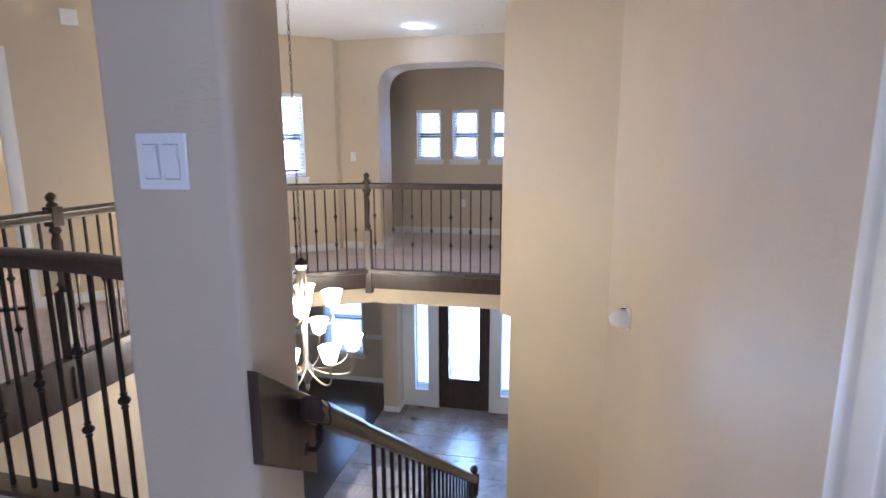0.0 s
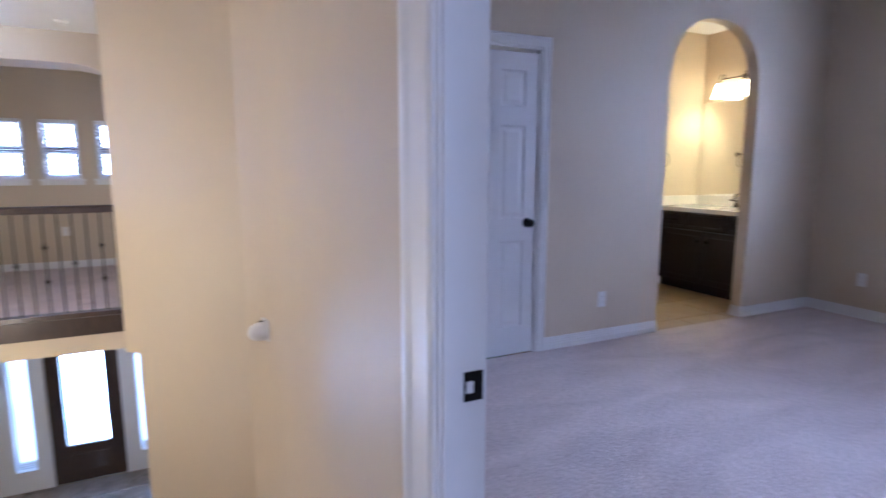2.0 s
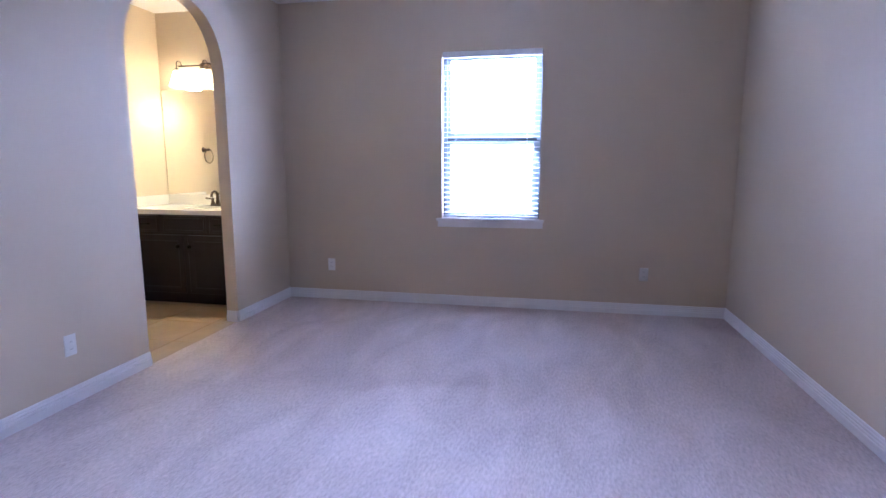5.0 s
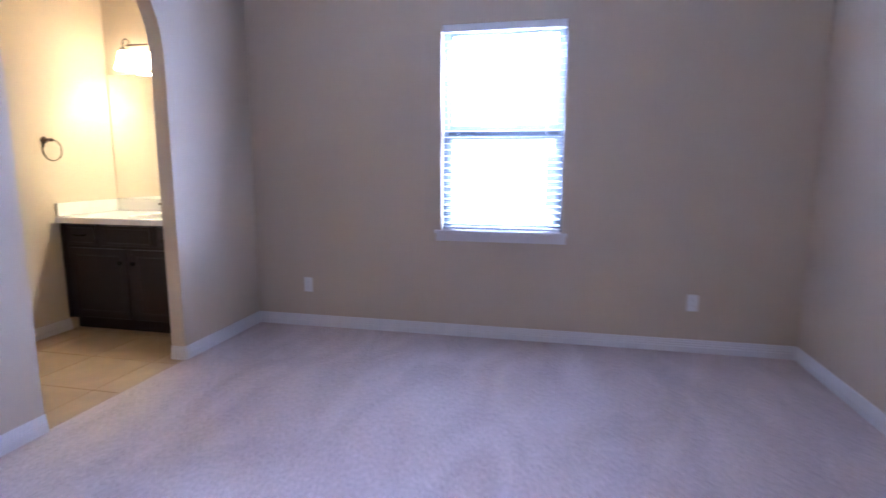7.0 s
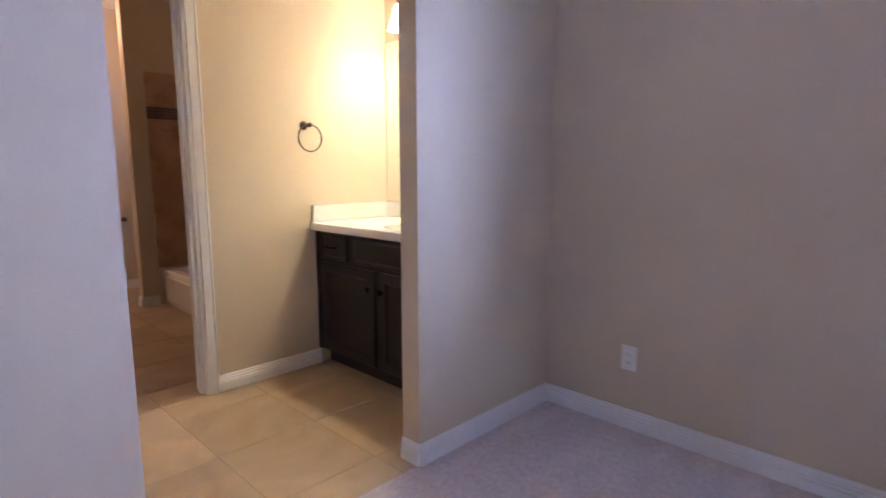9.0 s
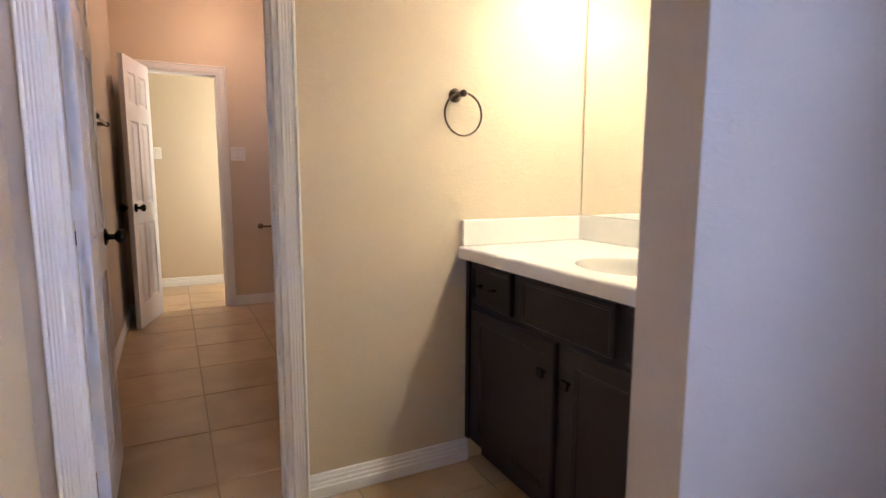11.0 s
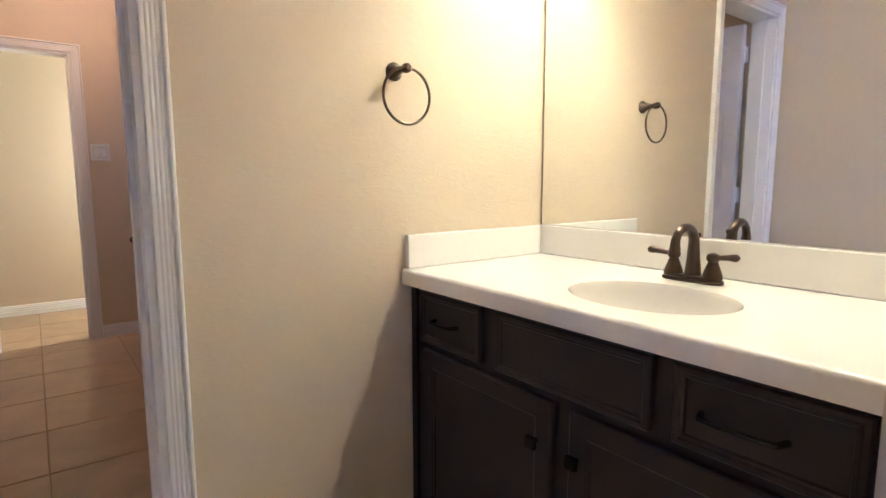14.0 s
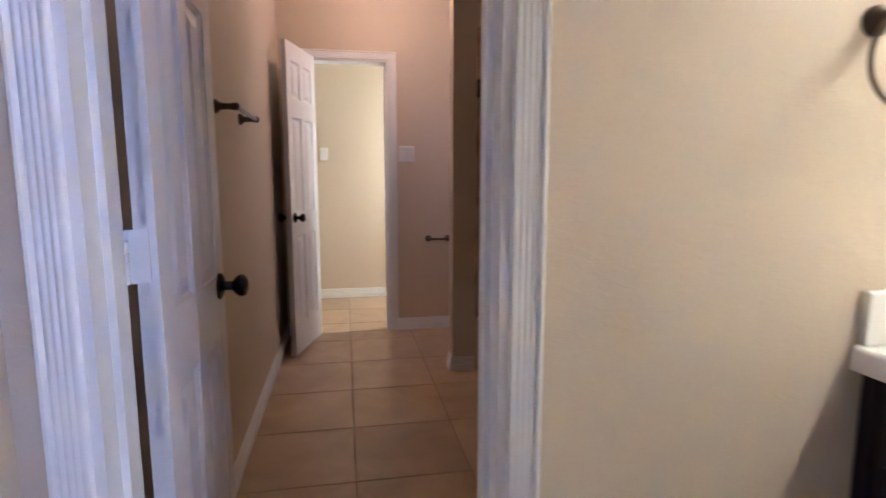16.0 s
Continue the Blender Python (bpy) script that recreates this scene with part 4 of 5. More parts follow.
def vanity_light():
    m = Matrix.Translation((MX, 4.92, 2.20))
    root = thing("vanity_light", "bronze bar wall light with frosted bell shades, lit", "wall light", m)
    bm = bmesh.new()
    tube(bm, [(-0.014, -0.09, 0.02), (-0.014, 0.09, 0.02)], 0.030, 14, 1.0)
    part("back_plate", bm, BRONZE, root, smooth=True)
    bm = bmesh.new()
    tube(bm, [(-0.05, -0.31, 0.02), (-0.05, 0.31, 0.02)], 0.008, 10)
    part("bar", bm, BRONZE, root, smooth=True)
    for dy in (-0.28, 0.0, 0.28):
        bm = bmesh.new()
        pts = [(-0.05, dy, 0.02)] + [(-0.085 + 0.035 * math.cos(a), dy, 0.03 + 0.03 * math.sin(a)) for a in (0.5, 1.1, 1.8, 2.5, 3.1)] + [(-0.12, dy, -0.02)]
        tube(bm, pts, 0.006, 8)
        lathe(bm, [(0.008, 0.0), (0.020, -0.006), (0.020, -0.03)], 14, Matrix.Translation((-0.12, dy, -0.01)))
        arm = part("arm", bm, BRONZE, root, smooth=True)
        bm = bmesh.new()
        prof = [(0.024, 0), (0.036, -0.02), (0.048, -0.06), (0.058, -0.10), (0.074, -0.145), (0.071, -0.145), (0.055, -0.10), (0.045, -0.06), (0.033, -0.02), (0.021, -0.003)]
        lathe(bm, prof, 20, Matrix.Translation((-0.12, dy, -0.035)))
        part("shade", bm, SHADE, arm, "glowing frosted bell glass", smooth=True)
    return root


vanity_light()
for dy in (-0.28, 0.0, 0.28):
    lamp("vanity_bulb", "POINT", (MX - 0.12, 4.92 + dy, 2.074), 7.6, WARM, None, 0.022)

# ---- tub room ----


def towel_bar():
    root = thing("towel_bar", "oil-rubbed bronze towel bar on the tub room wall", "towel bar", Matrix.Translation((TW, 6.74, 1.435)))
    for y in (0, 0.46):
        bm = bmesh.new()
        lathe(bm, [(0.026, 0), (0.026, 0.006), (0.019, 0.013), (0.012, 0.022), (0.011, 0.055), (0.014, 0.062), (0.014, 0.078), (0.006, 0.084)], 18, Matrix.Translation((0, y, 0)) @ Matrix.Rotation(math.pi / 2, 4, "Y"))
        part("bracket", bm, BRONZE, root, smooth=True)
    bm = bmesh.new()
    tube(bm, [(0.068, -0.01, 0), (0.068, 0.47, 0)], 0.008, 10)
    part("bar", bm, BRONZE, root, smooth=True)


towel_bar()


def paper_holder():
    root = thing("paper_holder", "dark bronze toilet paper holder, empty, on the wall", "paper holder", Matrix.Translation((5.83, TN, 0.71)))
    for x in (0, 0.15):
        bm = bmesh.new()
        lathe(bm, [(0.024, 0), (0.024, 0.006), (0.014, 0.012), (0.010, 0.05), (0.013, 0.06), (0.008, 0.068)], 16, Matrix.Translation((x, 0, 0)) @ Matrix.Rotation(math.pi / 2, 4, "X"))
        part("post", bm, BRONZE, root, smooth=True)
    bm = bmesh.new()
    tube(bm, [(0, -0.055, 0), (0.15, -0.055, 0)], 0.008, 10)
    part("roller", bm, BRONZE, root, smooth=True)


paper_holder()


def bathtub():
    bm = bmesh.new()
    x0, x1, y0, y1, zt = 5.99, MX - 0.012, WN + 0.125, 7.785, 0.33
    box(bm, x0, x1, y0, y1, 0, 0.05)
    loops = []
    for ins, z in ((0, 0.05), (0, zt - 0.02), (0.012, zt), (0.075, zt), (0.10, zt - 0.03), (0.14, 0.12), (0.20, 0.08)):
        loops.append([bm.verts.new((x, y, z)) for x, y in ((x0 + ins, y0 + ins), (x1 - ins, y0 + ins), (x1 - ins, y1 - ins), (x0 + ins, y1 - ins))])
    for A, B in zip(loops, loops[1:]):
        for k in range(4):
            bm.faces.new((A[k], A[(k + 1) % 4], B[(k + 1) % 4], B[k]))
    bm.faces.new(loops[-1])
    ob = solid("bathtub", bm, TUBM, "white alcove bathtub below brown tiled walls", "bathtub", bevel=0.006, smooth=True)
    bm = bmesh.new()
    box(bm, x0 - 0.006, x0 - 0.0005, y0 + 0.10, y1 - 0.10, 0.06, 0.27)
    part("apron_panel", bm, TUBM, ob, bevel=0.003)


bathtub()


def shower_tiles():
    root = thing("shower_wall_tiles", "brown ceramic shower wall tiles with a mosaic band", "tile", kind="structure")
    me_cache = {}

    def tile(name, material, x0, x1, y0, y1, z0, z1):
        key = (round(x1 - x0, 3), round(y1 - y0, 3), round(z1 - z0, 3), material.name)
        if key not in me_cache:
            bm = bmesh.new()
            box(bm, 0, x1 - x0, 0, y1 - y0, 0, z1 - z0)
            me_cache[key] = mesh_of(name, bm, material, 0.001)
        ob = new(name, me_cache[key])
        ob.parent = root
        ob.location = (x0, y0, z0)
    rows = [(0.34, 0.83), (0.834, 1.234), (1.238, 1.636), (1.745, 2.026)]
    for a, b in rows:
        for i in range(3):
            tile("wall_tile", SHOWER, 5.97 + i * 0.255, 5.97 + i * 0.255 + 0.251, 7.788, 7.7985, a, b)
        for i in range(7):
            tile("wall_tile", SHOWER, MX - 0.0105, MX - 0.001, 5.62 + i * 0.308, 5.62 + i * 0.308 + 0.304, a, b)
    for k in range(4):
        a = 1.640 + k * 0.0255
        for i in range(12):
            tile("mosaic_tile", MOSAIC, 5.97 + i * 0.063, 5.97 + i * 0.063 + 0.060, 7.788, 7.7990, a, a + 0.022)
    bm = bmesh.new()
    box(bm, 5.97, MX - 0.004, 7.7992, 7.7998, 0.335, 2.03)
    part("grout_bed", bm, GROUT, root)


shower_tiles()


def shower_valve():
    root = thing("shower_valve", "dark bronze round shower valve with lever on brown tiles", "shower valve", Matrix.Translation((6.365, 7.788, 0.68)) @ Matrix.Rotation(math.pi / 2, 4, "X"))
    bm = bmesh.new()
    lathe(bm, [(0.080, 0), (0.080, 0.004), (0.060, 0.012), (0.030, 0.018)], 24)
    part("escutcheon", bm, BRONZE, root, smooth=True)
    bm = bmesh.new()
    lathe(bm, [(0.026, 0.014), (0.024, 0.045), (0.018, 0.055), (0.004, 0.058)], 18)
    tube(bm, [(0, 0, 0.046), (0.02, -0.05, 0.050), (0.026, -0.085, 0.052)], [0.009, 0.007, 0.006], 8)
    part("lever", bm, BRONZE, root, smooth=True)


def tub_spout():
    bm = bmesh.new()
    tube(bm, [(0, 0, 0), (0, -0.04, 0.002), (0, -0.09, 0.0), (0, -0.125, -0.012), (0, -0.135, -0.034)], [0.030, 0.026, 0.024, 0.022, 0.020], 14)
    solid("tub_spout", bm, BRONZE, "dark bronze tub spout on the tiled wall", "tub spout", smooth=True, m=Matrix.Translation((6.365, 7.788, 0.47)))


def wall_shower():
    root = thing("wall_shower", "dark bronze shower spray on a bent wall arm", "shower", Matrix.Translation((6.365, 7.788, 1.92)))
    bm = bmesh.new()
    tube(bm, [(0, 0, 0), (0, -0.05, 0.01), (0, -0.10, -0.01), (0, -0.14, -0.05)], 0.009, 10)
    lathe(bm, [(0.028, 0), (0.026, 0.006), (0.010, 0.010)], 16, Matrix.Rotation(math.pi / 2, 4, "X"))
    part("arm", bm, BRONZE, root, smooth=True)
    bm = bmesh.new()
    lathe(bm, [(0.012, 0.02), (0.016, 0.0), (0.040, -0.035), (0.042, -0.045), (0.03, -0.047)], 18, Matrix.Translation((0, -0.145, -0.058)) @ Matrix.Rotation(radians(-40), 4, "X"))
    part("spray_face", bm, BRONZE, root, smooth=True)


shower_valve()
tub_spout()
wall_shower()


def ceiling_dome(x, y):
    root = thing("ceiling_light", "frosted glass ceiling dome light, lit", "ceiling light", Matrix.Translation((x, y, H)))
    bm = bmesh.new()
    lathe(bm, [(0.065, 0), (0.065, -0.015), (0.03, -0.025), (0.014, -0.03), (0.014, -0.10), (0.03, -0.115), (0.165, -0.125), (0.165, -0.135), (0.155, -0.137)], 24)
    part("rim", bm, BRONZE, root, smooth=True)
    bm = bmesh.new()
    lathe(bm, [(0.155, -0.132), (0.145, -0.16), (0.11, -0.195), (0.06, -0.215), (0.01, -0.222)], 24)
    part("diffuser", bm, DOME, root, "glowing frosted bowl", smooth=True)


ceiling_dome(5.50, 8.10)

# the small high window in the nook behind the tub wall
bm = bmesh.new()
for y0, y1, z0, z1 in ((8.02, 8.07, 1.30, 2.05), (8.58, 8.63, 1.30, 2.05), (8.07, 8.58, 1.30, 1.35), (8.07, 8.58, 2.00, 2.05)):
    box(bm, MX - 0.03, MX - 0.002, y0, y1, z0, z1)
solid("window_nook", bm, VINYL, "small white framed nook window", "window", "structure", bevel=0.003)
lamp("nook_daylight", "AREA", (MX - 0.012, 8.325, 1.675), 0.8, DAY, (0, 8.325, 1.5), 0.50, 0.64)
lamp("dome_bulb", "POINT", (5.50, 8.10, 2.40), 4.6, (1.0, 0.50, 0.16), None, 0.12)

# ---- foyer, stairs and gallery ----
RAILPROF = [(-0.030, 0.0), (0.030, 0.0), (0.034, 0.018), (0.030, 0.034), (0.034, 0.046), (0.026, 0.060), (0.010, 0.066), (-0.010, 0.066), (-0.026, 0.060), (-0.034, 0.046), (-0.030, 0.034), (-0.034, 0.018)]


def baluster_mesh(kind, length):
    bm = bmesh.new()
    box(bm, -0.0065, 0.0065, -0.0065, 0.0065, 0, length)
    spots = {0: (), 1: (0.5,), 2: (0.33, 0.67)}[kind]
    for s in spots:
        z = s * length
        lathe(bm, [(0.007, z - 0.030), (0.014, z - 0.026), (0.009, z - 0.018), (0.021, z - 0.005), (0.021, z + 0.005), (0.009, z + 0.018), (0.014, z + 0.026), (0.007, z + 0.030)], 10)
    return mesh_of("baluster", bm, IRON)


BALS = {}


def along_path(pts, step):
    pts = [Vector(p) for p in pts]
    out, carry = [], step * 0.5
    for a, b in zip(pts, pts[1:]):
        n = (b - a).length
        s = carry
        while s < n:
            out.append(a.lerp(b, s / n))
            s += step
        carry = s - n
    return out


def railing(name, label, pts, height=0.90, fascia=0.28, step=0.105):
    """Guard rail on an upper floor edge: fascia board, shoe, iron balusters, moulded handrail."""
    root = thing(name, label, "railing")
    bm = bmesh.new()
    sweep(bm, pts, [(-0.020, -fascia), (0.020, -fascia), (0.024, -0.03), (0.050, -0.02), (0.050, 0.022), (-0.045, 0.022), (-0.045, 0.0), (-0.020, 0.0)])
    part("fascia_board", bm, RAILWOOD, root, "dark stained fascia and nosing")
    bm = bmesh.new()
    sweep(bm, [(x, y, z + height) for x, y, z in pts], RAILPROF)
    part("handrail", bm, RAILWOOD, root, "dark polished moulded handrail", smooth=True)
    for i, p in enumerate(along_path(pts, step)):
        kind = (0, 1, 0, 2)[i % 4]
        key = (kind, round(height, 3))
        if key not in BALS:
            BALS[key] = baluster_mesh(kind, height - 0.02)
        ob = new("baluster", BALS[key])
        ob.parent = root
        ob.location = p + Vector((0, 0, 0.02))
    return root


def newel(name, label, x, y, z, height=1.08, w=0.075):
    root = thing(name, label, "newel post", Matrix.Translation((x, y, z)))
    bm = bmesh.new()
    h = w / 2
    box(bm, -h, h, -h, h, -0.25, 0.42 * height)
    part("lower_block", bm, RAILWOOD, root, bevel=0.004)
    bm = bmesh.new()
    b, t = 0.42 * height, 0.80 * height
    lathe(bm, [(h * 0.95, b), (h * 0.6, b + 0.02), (h * 0.95, b + 0.045), (h * 0.5, b + 0.07), (h * 0.62, b + 0.16), (h * 0.85, t - 0.10), (h * 0.5, t - 0.05), (h * 0.95, t - 0.03), (h * 0.7, t)], 16)
    part("turned_shaft", bm, RAILWOOD, root, smooth=True)
    bm = bmesh.new()
    box(bm, -h, h, -h, h, t, t + 0.12)
    part("upper_block", bm, RAILWOOD, root, bevel=0.004)
    bm = bmesh.new()
    u = t + 0.12
    lathe(bm, [(h * 0.7, u), (h * 0.95, u + 0.012), (h * 0.5, u + 0.026), (h * 0.8, u + 0.045), (h * 0.85, u + 0.062), (h * 0.5, u + 0.08), (h * 0.1, u + 0.088)], 16)
    part("finial", bm, RAILWOOD, root, smooth=True)
    return root


railing("gallery_railing", "dark wood and iron guard rail across the foyer gallery", [(-1.62, 6.17, 0), (-0.62, 6.69, 0), (0.84, 6.69, 0)], fascia=0.195)
railing("gallery_railing", "dark wood and iron guard rail along the west gallery", [(-1.62, 2.80, 0), (-1.62, 3.4, 0), (-1.62, 4.4, 0), (-1.62, 6.17, 0)])
curve = [(0.47, 2.47, 0), (0.25, 2.58, 0), (0.05, 2.65, 0), (-0.15, 2.70, 0), (-0.40, 2.73, 0), (-0.75, 2.74, 0), (-1.15, 2.74, 0), (-1.60, 2.76, 0)]
railing("stair_guard_railing", "curved dark wood and iron guard rail at the stair opening", curve, 0.915)
newel("newel_post", "dark turned newel post at the gallery bend", -0.62, 6.69, 0)
newel("newel_post", "dark turned newel post at the gallery corner", -1.62, 6.17, 0)
newel("newel_post", "dark turned newel post on the west gallery", -1.62, 3.90, 0)

# casing of the doorway in the angled gallery wall
west_case = thing("door_frame_gallery", "white moulded casing round a gallery doorway", "door casing", west_m, kind="structure")
for x0, x1 in ((0.80, 0.885), (1.70, 1.785)):
    bm = bmesh.new()
    box(bm, x0, x1, 0.0005, 0.012, 0, 2.03)
    box(bm, x0 + 0.02, x1 - 0.02, 0.012, 0.018, 0, 2.03)
    part("casing_leg", bm, TRIM, west_case)
bm = bmesh.new()
box(bm, 0.80, 1.785, 0.0005, 0.014, 2.03, 2.115)
part("casing_head", bm, TRIM, west_case)
for x0, x1 in ((0.884, 0.900), (1.685, 1.701)):
    bm = bmesh.new()
    box(bm, x0, x1, -0.142, 0.0005, 0, 2.03)
    part("jamb", bm, TRIM, west_case)

# the flight going down beside the pier
R0, R1 = Vector((0.80, 2.36, 0.655)), Vector((0.84, 4.80, -1.14))


def stair_rail():
    root = thing("stair_railing", "dark wood handrail with iron balusters on the stair flight", "railing")
    bm = bmesh.new()
    sweep(bm, [R0, R1], RAILPROF)
    part("handrail", bm, RAILWOOD, root, smooth=True)
    bm = bmesh.new()
    sweep(bm, [R0.lerp(R1, 0.012) + Vector((0, 0, -0.003)), R0.lerp(R1, 0.11) + Vector((0, 0, -0.003))], [(a * 1.13, b * 1.1) for a, b in RAILPROF])
    part("rail_fitting", bm, RAILWOOD, root, smooth=True)
    for i in range(22):
        p = R0.lerp(R1, 0.17 + 0.81 * i / 21)
        bm = bmesh.new()
        L = 0.95
        box(bm, -0.0065, 0.0065, -0.0065, 0.0065, -L, 0.01)
        if i % 3 == 0:
            lathe(bm, [(0.007, -0.33), (0.016, -0.31), (0.016, -0.28), (0.007, -0.26)], 8)
        part("baluster", bm, IRON, root, m=Matrix.Translation(p))
    bm = bmesh.new()
    a, b = R0.lerp(R1, 0.10), R1
    v = []
    for p in (a, b):
        for dx in (-0.03, 0.03):
            v.append([bm.verts.new((p.x + dx, p.y, p.z - 0.90)), bm.verts.new((p.x + dx, p.y, p.z - 1.22))])
    bm.faces.new((v[0][0], v[1][0], v[3][0], v[2][0]))
    bm.faces.new((v[0][1], v[2][1], v[3][1], v[1][1]))
    bm.faces.new((v[0][0], v[2][0], v[2][1], v[0][1]))
    bm.faces.new((v[1][0], v[1][1], v[3][1], v[3][0]))
    bm.faces.new((v[0][0], v[0][1], v[1][1], v[1][0]))
    bm.faces.new((v[2][0], v[3][0], v[3][1], v[2][1]))
    part("stringer", bm, RAILWOOD, root, "dark stained closed stringer")


stair_rail()
newel("newel_post", "dark turned newel post at the foot of the stair flight", 0.84, 4.85, -2.08, 1.06)
newel("newel_post", "dark turned newel post lower on the stairs", 0.30, 5.60, -2.60, 1.06)


def rail_board():
    """The raked dark board on the pier that the handrail dies into."""
    bm = bmesh.new()
    v = [bm.verts.new((x, y, z)) for x in (0.736, 0.762) for y, z in ((2.19, 0.856), (2.19, 0.632), (2.45, 0.448), (2.45, 0.672))]
    for f in ((0, 1, 2, 3), (7, 6, 5, 4), (0, 4, 5, 1), (1, 5, 6, 2), (2, 6, 7, 3), (3, 7, 4, 0)):
        bm.faces.new([v[i] for i in f])
    ob = solid("rail_board", bm, RAILWOOD, "dark stained wooden rail board on the wall pier", "rail board", bevel=0.003)
    bm = bmesh.new()
    tube(bm, [(0.755, 2.40, 0.55), (0.785, 2.40, 0.55), (0.80, 2.40, 0.58), (0.80, 2.40, 0.645)], 0.008, 8)
    lathe(bm, [(0.024, 0), (0.024, 0.006), (0.010, 0.012)], 14, Matrix.Translation((0.754, 2.40, 0.55)) @ Matrix.Rotation(math.pi / 2, 4, "Y"))
    part("rail_bracket", bm, IRON, ob, "black iron handrail bracket", smooth=True)


rail_board()


def stairs():
    bm = bmesh.new()
    n = 11
    for i in range(n):
        y0 = 2.44 + i * 0.235
        z1 = -0.18 * (i + 1)
        box(bm, 0.82, HX - 0.001, y0, y0 + 0.26, z1 - 0.20, z1)
    box(bm, 0.82, 1.80, 2.44 + n * 0.235, 5.6, -2.20, -2.0)
    for i in range(4):
        box(bm, 0.55 - i * 0.26, 0.82 - i * 0.26, 4.99, 5.6, -2.40 - i * 0.2, -2.2 - i * 0.2)
    solid("stairs", bm, CARPET, "carpeted stair flight going down to the entry", "stairs", "structure", bevel=0.01)


stairs()


def chandelier(x, y, z):
    """Two tiers of bell shades on scrolled arms under a chain."""
    root = thing("chandelier", "two-tier nickel chandelier with glowing bell shades on a chain", "chandelier", Matrix.Translation((x, y, z)))
    bm = bmesh.new()
    lathe(bm, [(0.012, 0.02), (0.055, -0.005), (0.050, -0.03), (0.034, -0.05), (0.050, -0.22), (0.028, -0.40), (0.040, -0.46), (0.024, -0.54), (0.018, -0.86), (0.050, -0.91), (0.058, -0.97), (0.040, -1.03), (0.016, -1.07), (0.022, -1.10), (0.006, -1.14)], 18)
    part("stem", bm, NICKEL, root, smooth=True)
    bm = bmesh.new()
    lathe(bm, [(0.008, 0.05), (0.050, 0.012), (0.058, -0.004), (0.050, -0.012)], 18)
    part("cap", bm, IRON, root, smooth=True)
    for tier, (n, r, zb, zt, off) in enumerate(((4, 0.24, -0.50, -0.39, 0.40), (8, 0.41, -0.92, -0.76, 0.15))):
        for i in range(n):
            a = 2 * math.pi * i / n + off
            c, s = math.cos(a), math.sin(a)
            pts = [(0.02, zb), (r * 0.35, zb - 0.05), (r * 0.75, zb - 0.06), (r, zb + 0.0), (r, zt)]
            bm = bmesh.new()
            fine = []
            for k in range(17):
                u = k / 16 * (len(pts) - 1)
                j = min(int(u), len(pts) - 2)
                w = u - j
                p0, p1, p2, p3 = pts[max(j - 1, 0)], pts[j], pts[j + 1], pts[min(j + 2, len(pts) - 1)]
                q = [0.5 * (2 * p1[d] + (p2[d] - p0[d]) * w + (2 * p0[d] - 5 * p1[d] + 4 * p2[d] - p3[d]) * w * w + (3 * p1[d] - p0[d] - 3 * p2[d] + p3[d]) * w ** 3) for d in (0, 1)]
                fine.append((q[0] * c, q[0] * s, q[1]))
            tube(bm, fine, 0.008, 8)
            arm = part("arm", bm, NICKEL, root, smooth=True)
            bm = bmesh.new()
            lathe(bm, [(0.030, 0.0), (0.050, 0.012), (0.064, 0.05), (0.072, 0.09), (0.090, 0.140), (0.087, 0.140), (0.067, 0.085), (0.043, 0.02), (0.010, 0.006)], 18, Matrix.Translation((r * c, r * s, zt)))
            part("shade", bm, SHADE2, arm, "glowing white bell glass", smooth=True)
            bm = bmesh.new()
            lathe(bm, [(0.010, -0.03), (0.026, -0.012), (0.030, 0.004)], 12, Matrix.Translation((r * c, r * s, zt)))
            part("cup", bm, NICKEL, arm, smooth=True)
    zz = 0.045
    bm0 = bmesh.new()
    seg, rr = 12, []
    for i in range(seg):
        a = 2 * math.pi * i / seg
        cx, cz = 0.010 * math.cos(a), 0.022 * math.sin(a)
        nrm = Vector((math.cos(a), 0, math.sin(a)))
        rr.append([bm0.verts.new(Vector((cx, 0, cz)) + 0.0028 * (math.cos(2 * math.pi * k / 6) * nrm + math.sin(2 * math.pi * k / 6) * Vector((0, 1, 0)))) for k in range(6)])
    for i in range(seg):
        A, B = rr[i], rr[(i + 1) % seg]
        for k in range(6):
            bm0.faces.new((A[k], A[(k + 1) % 6], B[(k + 1) % 6], B[k]))
    link = mesh_of("chain_link", bm0, IRON)
    i = 0
    while z + zz < HC - 0.03:
        ob = new("chain_link", link)
        ob.parent = root
        ob.matrix_basis = pose(0, 0, zz, 0, 0, 90 * (i % 2))
        zz += 0.037
        i += 1
    bm = bmesh.new()
    lathe(bm, [(0.065, HC - z), (0.060, HC - z - 0.02), (0.02, HC - z - 0.04)], 18)
    part("canopy", bm, IRON, root, smooth=True)


CHX, CHY, CHZ = -0.69, 5.25, 0.385
chandelier(CHX, CHY, CHZ)
lamp("chandelier_glow", "POINT", (CHX, CHY, CHZ - 0.25), 48, (1.0, 0.78, 0.36), None, 0.35)
lamp("gallery_room_light", "POINT", (-3.5, 5.3, 2.2), 40, (1.0, 0.80, 0.50), None, 0.1)


def can_light(x, y):
    root = thing("recessed_light", "small recessed ceiling light with bluish white lens, lit", "ceiling light", Matrix.Translation((x, y, HC)))
    bm = bmesh.new()
    lathe(bm, [(0.085, 0.0), (0.085, -0.006), (0.062, -0.008), (0.060, -0.002)], 24)
    part("trim_ring", bm, PLASTIC, root, smooth=True)
    bm = bmesh.new()
    lathe(bm, [(0.058, -0.003), (0.050, -0.0085), (0.01, -0.0095)], 20)
    part("lens", bm, CAN, root)


